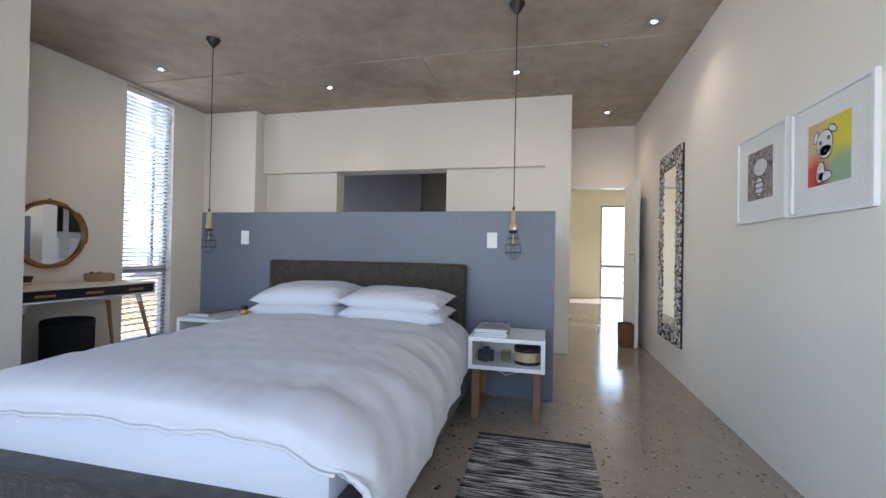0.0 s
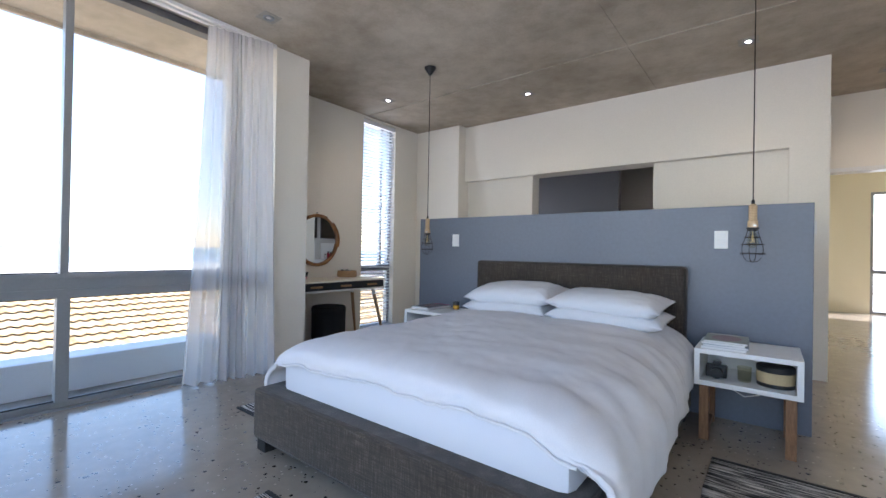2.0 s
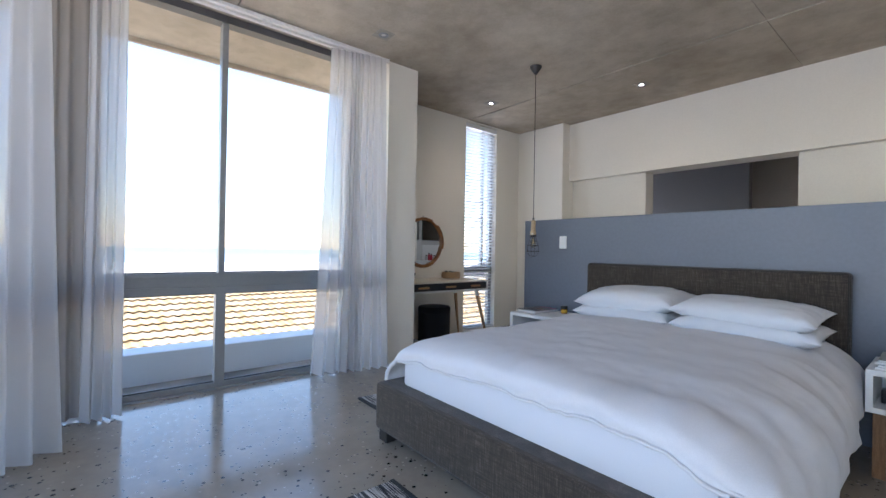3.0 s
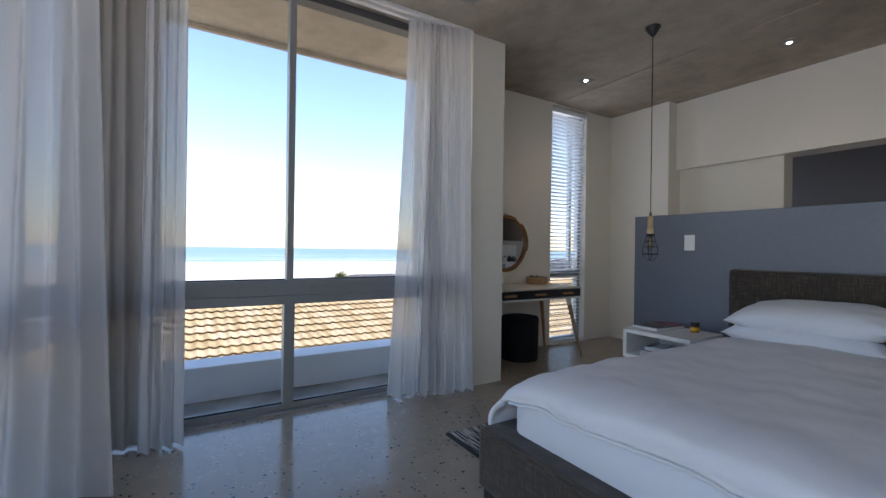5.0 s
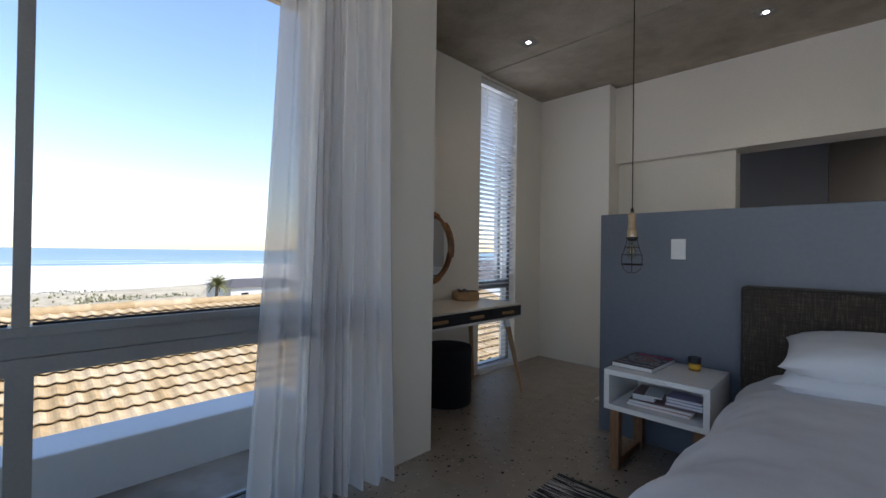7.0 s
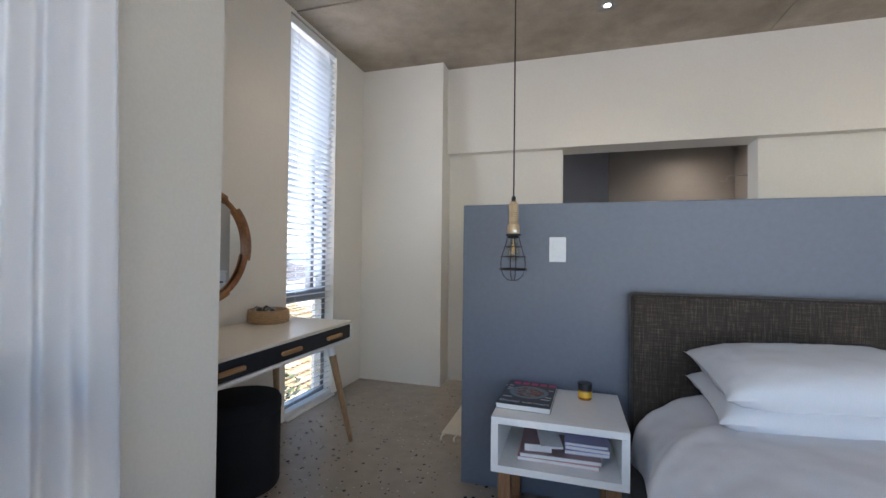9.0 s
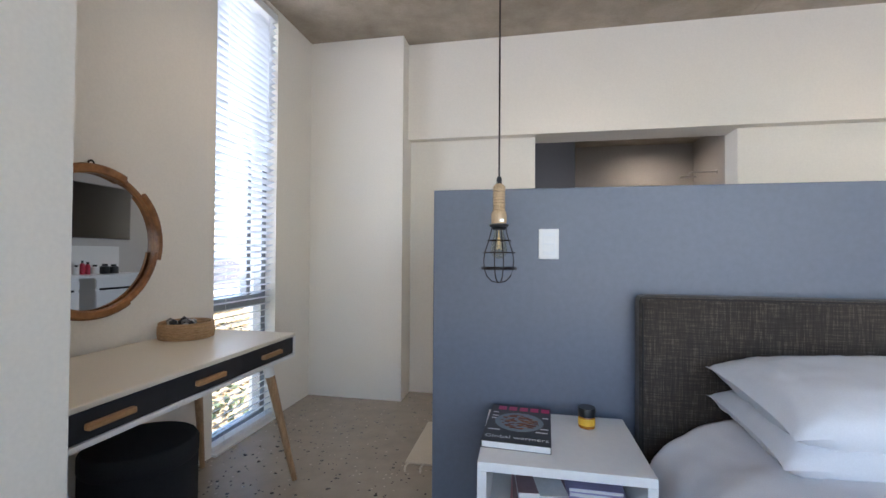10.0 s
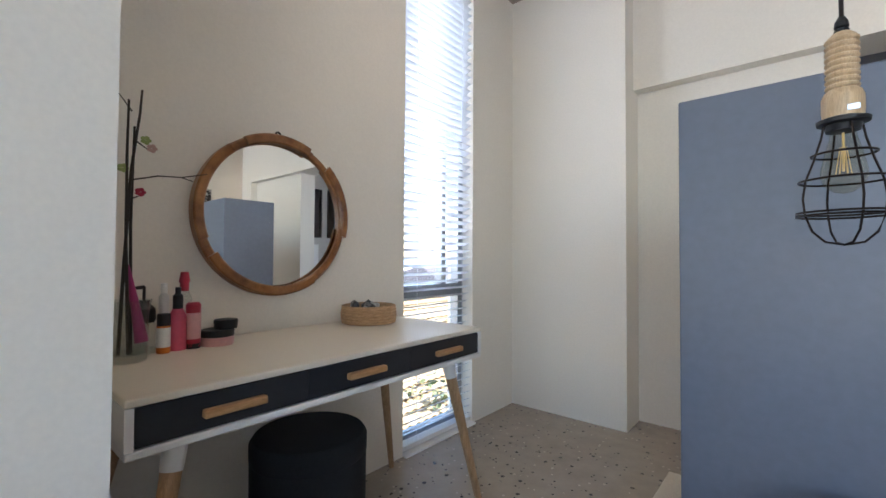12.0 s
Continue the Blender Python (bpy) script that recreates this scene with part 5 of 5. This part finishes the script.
for (y, z), m in (((0.045, 0.565), M_PETAL), ((0.02, 0.44), M_CRIMSON), ((0.03, 0.585), M_BUD), ((-0.02, 0.50), M_BUD)):
    fl = bmesh.new()
    for k in range(5):
        a = k * 1.257
        bmesh.ops.create_icosphere(fl, subdivisions=1, radius=0.0075, matrix=Matrix.LocRotScale((0.01, y + 0.007 * math.cos(a), z + 0.007 * math.sin(a)), None, (0.35, 1, 0.8)))
    part("flower", fl, m, orchid, "", True)

# ---- bathroom, seen over the partition and in the mirror ----
def vanity(y0, y1):
    """Wall-hung white unit with two drawers; a black strip stands for the shade between them."""
    v = thing("vanity_unit", (-1.95, y0, 0), "white wall-hung bathroom vanity unit with two drawers", "vanity", "bathroom vanity units")
    w = y1 - y0
    part("carcass", B((0.02, 0.495, 0, w, 0.25, 0.825)), M_WHITE, v)
    for z0, z1 in ((0.255, 0.655), (0.685, 0.80)):
        part("drawer_front", B((0, 0.02, 0.004, w - 0.004, z0, z1), r=0.003), M_WHITE, v)
    part("gap_shade_strip", B((0.008, 0.0195, 0.06, w - 0.06, 0.657, 0.683)), M_BLACK, v, "black strip for the shade in the drawer gap")
    return v


vanity(5.95, 6.55)
vanity(6.76, 7.66)
single("bathroom_worktop", B((-1.965, -1.455, 5.95, 7.66, 0.826, 0.86), r=0.003), M_WHITE, "white worktop over the vanity units", "worktop")
for y0, y1 in ((6.02, 6.57), (6.74, 7.50)):
    single("splashback", B((-1.464, -1.4525, y0, y1, 0.862, 1.25), r=0.001), M_WHITE, "white glazed splashback above the vanity", "splashback", "bathroom splashbacks")
for y, w in ((6.32, 0.30), (7.20, 0.47)):
    c = thing("bathroom_mirror", (-1.452, y, 1.36), "frameless bathroom wall mirror above the splashback", "mirror", "bathroom mirrors")
    part("backing", B((-0.02, 0, -w, w, 0, 0.77)), M_BLACK, c)
    part("mirror_glass", B((-0.024, -0.02, -w + 0.005, w - 0.005, 0.005, 0.765)), M_MIRROR, c)
for y, r, h, m in ((6.22, 0.035, 0.12, M_BLACK), (6.30, 0.03, 0.07, M_BLACK), (6.76, 0.03, 0.13, M_PRINTWHITE), (6.84, 0.028, 0.19, M_RED), (6.91, 0.03, 0.17, M_RED), (7.01, 0.05, 0.13, M_PRINTWHITE), (7.15, 0.06, 0.14, M_BLACK), (7.28, 0.06, 0.13, M_BLACK)):
    bottle((-1.62, y, 0.86), [(0, 0), (r, 0), (r, h * 0.7), (r * 0.6, h * 0.8), (0, h * 0.8)], m, [(0, h * 0.8), (r * 0.55, h * 0.8), (r * 0.55, h), (0, h)], M_BLACK, "toiletry bottle on the bathroom vanity")
shw = thing("shower_head", (-1.452, 8.48, 2.32), "steel rain shower on a wall arm", "shower")
part("arm", tube(bmesh.new(), [(0, 0, 0), (-0.30, 0.02, 0.0), (-0.335, 0.022, -0.01), (-0.345, 0.022, -0.045)], 0.010, 8), M_STEEL, shw, "", True)
part("rose", turned(bmesh.new(), [(0, -0.045), (0.015, -0.047), (0.10, -0.062), (0.10, -0.068), (0, -0.068)], 28, (-0.345, 0.022, 0)), M_STEEL, shw, "", True)
part("flange", rod(bmesh.new(), (-0.008, 0, 0), (0, 0, 0), 0.03, seg=20), M_STEEL, shw)


# ---- distance: dunes, trees, houses ----
def palm(at, height, crown, label, seed):
    rnd = random.Random(seed)
    p = thing("palm_tree", at, label, "palm tree")
    part("trunk", tube(bmesh.new(), [(0, 0, 0), (0.1, 0.05, height * 0.5), (0.05, 0.1, height)], 0.24, 10, taper=0.17), M_TRUNK, p, "", True)
    bm = bmesh.new()
    for k in range(46):
        a, el = rnd.uniform(0, 6.283), rnd.uniform(-0.35, 1.25)
        length = crown * rnd.uniform(0.75, 1.05)
        out = Vector((math.cos(a), math.sin(a), 0))
        sidev = Vector((-math.sin(a), math.cos(a), 0))
        pts = []
        for i in range(9):
            q = i / 8
            e = el - 1.3 * q * q
            last = pts[-1] if pts else Vector((0.05, 0.1, height))
            pts.append(last + (out * math.cos(e) + Vector((0, 0, math.sin(e)))) * (length / 8 if i else 0.1))
        for i in range(1, 9):
            for q in range(3):
                base = pts[i - 1].lerp(pts[i], q / 3)
                ln = 0.30 * crown * (1.1 - i / 9)
                for sd in (1, -1):
                    d = (sidev * sd * 0.8 + (pts[i] - pts[i - 1]).normalized() * 0.6 + Vector((0, 0, -0.25 - 0.1 * rnd.random()))).normalized()
                    w = (pts[i] - pts[i - 1]).normalized() * 0.018 * crown
                    bm.faces.new([bm.verts.new(v) for v in (base - w, base + w, base + d * ln)])
    part("crown", bm, M_FROND, p, "arching green-brown fronds")
    return p


palm((-24.5, -1.25, -7.0), 6.1, 1.75, "palm tree with arching fronds near the dunes", 1)
palm((-62, 19.6, -7.0), 3.6, 2.0, "short bushy palm on the dunes", 2)


def shrub(at, r, h, seed):
    rnd = random.Random(seed)
    bm = bmesh.new()
    for k in range(45):
        a, q = rnd.uniform(0, 6.283), math.sqrt(rnd.random())
        z = h * (1 - q * q) * rnd.uniform(0.3, 1.0)
        s = rnd.uniform(0.12, 0.3) * h
        bmesh.ops.create_icosphere(bm, subdivisions=1, radius=s, matrix=Matrix.LocRotScale((r * q * math.cos(a), r * q * math.sin(a), z), Euler((rnd.random() * 3, rnd.random() * 3, 0)), (1, 0.7, 0.45)))
    return single("shrub", bm, M_BUSH, "low grey-green dune shrub on the sand", "shrub", "dune shrubs", at=at)


rnd = random.Random(11)
for k in range(170):
    x = -rnd.uniform(42, 105)
    y = rnd.uniform(-0.75, 0.95) * (-x) + 3
    shrub((x, y, -7.05), rnd.uniform(1.8, 5.5), rnd.uniform(0.5, 1.4), 20 + k)
for k in range(26):
    x, y = -rnd.uniform(48, 100), rnd.uniform(-60, 75)
    bm = bmesh.new()
    grid_surface(bm, 18, 18, lambda u, v: ((u - 0.5) * 16, (v - 0.5) * 34, 0.75 * (math.sin(math.pi * u) * math.sin(math.pi * v)) ** 1.2 * (1 + 0.5 * noise.noise((u * 4, v * 4, k))) - 0.02))
    single("dune", bm, M_DUNE, "low sand dune with dry grass above the beach", "dune", "dunes", smooth=True, at=(x, y, -7.0))


def house(at, turn, wx, wy, wall_h, rise, roof_mat, label, windows=3):
    h = thing("house", at, label, "house")
    h.rotation_euler = (0, 0, radians(turn))
    part("wall", B((-wx / 2, wx / 2, -wy / 2, wy / 2, 0, wall_h)), M_RENDER, h)
    bm = bmesh.new()
    o = 0.4
    a = [bm.verts.new(v) for v in ((-wx / 2 - o, -wy / 2 - o, wall_h), (wx / 2 + o, -wy / 2 - o, wall_h), (wx / 2 + o, wy / 2 + o, wall_h), (-wx / 2 - o, wy / 2 + o, wall_h))]
    r = [bm.verts.new(v) for v in ((0, -wy / 2 + wx * 0.25, wall_h + rise), (0, wy / 2 - wx * 0.25, wall_h + rise))]
    for f in ((a[0], a[1], r[0]), (a[1], a[2], r[1], r[0]), (a[2], a[3], r[1]), (a[3], a[0], r[0], r[1]), (a[3], a[2], a[1], a[0])):
        bm.faces.new(f)
    bmesh.ops.recalc_face_normals(bm, faces=bm.faces[:])
    part("roof", bm, roof_mat, h)
    for k in range(windows):
        y = -wy / 2 + wy * (k + 0.5) / windows
        wdw = part("window", B((wx / 2, wx / 2 + 0.05, y - 0.6, y + 0.6, wall_h - 2.0, wall_h - 0.6)), M_WHITE, h)
        pn = new("pane", mesh_of("pane", B((wx / 2 + 0.05, wx / 2 + 0.07, y - 0.5, y + 0.5, wall_h - 1.9, wall_h - 0.7)), M_BLACK))
        pn.parent = wdw
    return h


house((-66, 26.5, -7.0), 4, 8, 11, 3.1, 0.9, M_ROOF_DARK, "low pale house with a dark roof on the dunes")
house((-20, 30, -7.0), 35, 9, 14, 5.2, 2.0, M_RENDER, "pale house with a light hipped roof beyond the garden")
house((-40, 45, -7.0), 10, 10, 16, 5.0, 2.2, M_ROOF_DARK, "far pale house with a dark hipped roof")
house((-31, -5.5, -7.0), 0, 8, 8, 4.8, 1.4, M_SAND, "pale house with a flat sand-coloured roof")
house((-32, -26, -7.0), -30, 9, 12, 5.6, 2.0, M_LEATHER, "pale house with a reddish hipped roof")


def tree(at, height, spread, seed):
    rnd = random.Random(seed)
    t = thing("tree", at, "leafy green garden tree below the window", "tree", "garden trees")
    part("trunk", tube(bmesh.new(), [(0, 0, 0), (0.1, 0, height * 0.4), (0.0, 0.2, height * 0.75)], 0.16, 8, taper=0.05), M_TRUNK, t, "", True)
    for k in range(5):
        a = k * 1.3
        part("limb", tube(bmesh.new(), [(0.05, 0, height * 0.4), (spread * 0.35 * math.cos(a), spread * 0.35 * math.sin(a), height * 0.62), (spread * 0.6 * math.cos(a), spread * 0.6 * math.sin(a), height * 0.8)], 0.06, 6, taper=0.02), M_TRUNK, t, "", True)
    vl, fl = [], []
    for k in range(2600):
        d = Vector((rnd.gauss(0, 1), rnd.gauss(0, 1), rnd.gauss(0, 1))).normalized() * rnd.uniform(0.55, 1.0) * (1 + 0.35 * noise.noise((k * 0.01, seed, 0)))
        c = Vector((d.x * spread, d.y * spread, height * 0.75 + d.z * height * 0.28))
        u = Vector((rnd.gauss(0, 1), rnd.gauss(0, 1), rnd.gauss(0, 1))).normalized() * rnd.uniform(0.08, 0.16)
        w = u.cross(Vector((rnd.random(), rnd.random(), rnd.random()))).normalized() * 0.06
        n = len(vl)
        vl.extend([c - u, c + w, c + u, c - w])
        fl.append((n, n + 1, n + 2, n + 3))
    me = bpy.data.meshes.new("crown")
    me.from_pydata(vl, [], fl)
    me.materials.append(M_LEAFMIX)
    c = new("crown", me)
    c.parent = t
    return t


tree((-12.5, 13.5, -7.0), 5.8, 1.9, 1)
tree((-15.5, 19.0, -7.0), 5.4, 2.2, 2)
tree((-10.5, 9.8, -7.0), 5.2, 1.6, 3)

# ---- the neighbour's tiled roof ----
RX, RZ, PITCH, TW, TC = -15.2, -0.22, 20.0, 0.225, 0.335
nb = thing("tiled_house", (RX, 0, 0), "neighbouring house with an ochre clay tile roof", "house")
cp, sp = math.cos(radians(PITCH)), math.sin(radians(PITCH))
part("wall", B((-6.0, 6.2, -5.6, 15.5, -7.0, RZ - 7.0 * sp - 0.15)), M_RENDER, nb)


def tile_shape():
    """One clay tile: a wave across x, its lower lip at +y."""
    nu = 7
    verts, faces = [], []
    for i in range(nu):
        u = i / (nu - 1)
        x = TW * u
        z = 0.030 * (0.5 - 0.5 * math.cos(2 * math.pi * min(1, u / 0.72))) if u < 0.72 else -0.006 * math.sin(math.pi * (u - 0.72) / 0.28)
        verts += [(x, 0, z), (x, TC + 0.03, z + 0.068), (x, TC + 0.03, z + 0.048)]
    for i in range(nu - 1):
        a, b = 3 * i, 3 * (i + 1)
        faces += [(a, b, b + 1, a + 1), (a + 1, b + 1, b + 2, a + 2)]
    return verts, faces


tv, tf = tile_shape()
tile_me = bpy.data.meshes.new("roof_tile")
tile_me.from_pydata(tv, [], tf)
for p in tile_me.polygons:
    p.use_smooth = False
tile_me.materials.append(M_TILE)
# local x runs along -y of the world, local y down the slope
slope = Matrix(((0, cp, sp, 0), (-1, 0, 0, 0), (0, -sp, cp, RZ), (0, 0, 0, 1)))
vl, fl, near = [], [], 0
for row in range(20):
    s = row * TC
    y_lo, y_hi = 0.4 - s * cp, 15.5
    n = int((y_hi - y_lo) / TW)
    for k in range(n):
        m = slope @ pose(-y_hi + k * TW, s, 0)
        y = y_hi - k * TW
        if 11 <= row <= 19 and -1.4 < y < 5.6 and near < 300:
            t = new("roof_tile", tile_me)
            t.parent = nb
            t.matrix_basis = m
            near += 1
        else:
            base = len(vl)
            vl.extend([m @ Vector(v) for v in tv])
            fl.extend([tuple(base + q for q in f) for f in tf])
me = bpy.data.meshes.new("roof_tiles")
me.from_pydata(vl, [], fl)
me.materials.append(M_TILE)
rest = new("roof_tiles", me)
rest.parent = nb
tagged(rest, "ochre clay roof tiles", kind="stuff")
deck = bmesh.new()
q = [deck.verts.new(v) for v in ((0, 0.4, RZ - 0.03), (0, 15.5, RZ - 0.03), (6.7 * cp, 15.5, RZ - 6.7 * sp - 0.03), (6.7 * cp, 0.4 - 6.7 * cp, RZ - 6.7 * sp - 0.03), (-6.3, 15.5, RZ - 6.7 * sp), (-6.3, -5.9, RZ - 6.7 * sp))]
deck.faces.new((q[0], q[3], q[2], q[1]))
deck.faces.new((q[0], q[1], q[4], q[5]))
deck.faces.new((q[0], q[5], q[3]))
part("roof_deck", deck, M_ROOF_DARK, nb)
for a, b in (((0, 0.4, RZ + 0.03), (0, 15.5, RZ + 0.03)), ((0, 0.4, RZ + 0.03), (6.6 * cp, 0.4 - 6.6 * cp, RZ - 6.6 * sp + 0.03))):
    a, b = Vector(a), Vector(b)
    n = int((b - a).length / 0.38)
    for k in range(n):
        rbm = rod(bmesh.new(), a.lerp(b, k / n), a.lerp(b, (k + 1.12) / n), 0.105, 0.125, 12)
        part("ridge_tile", rbm, M_TILE, nb, "", True)
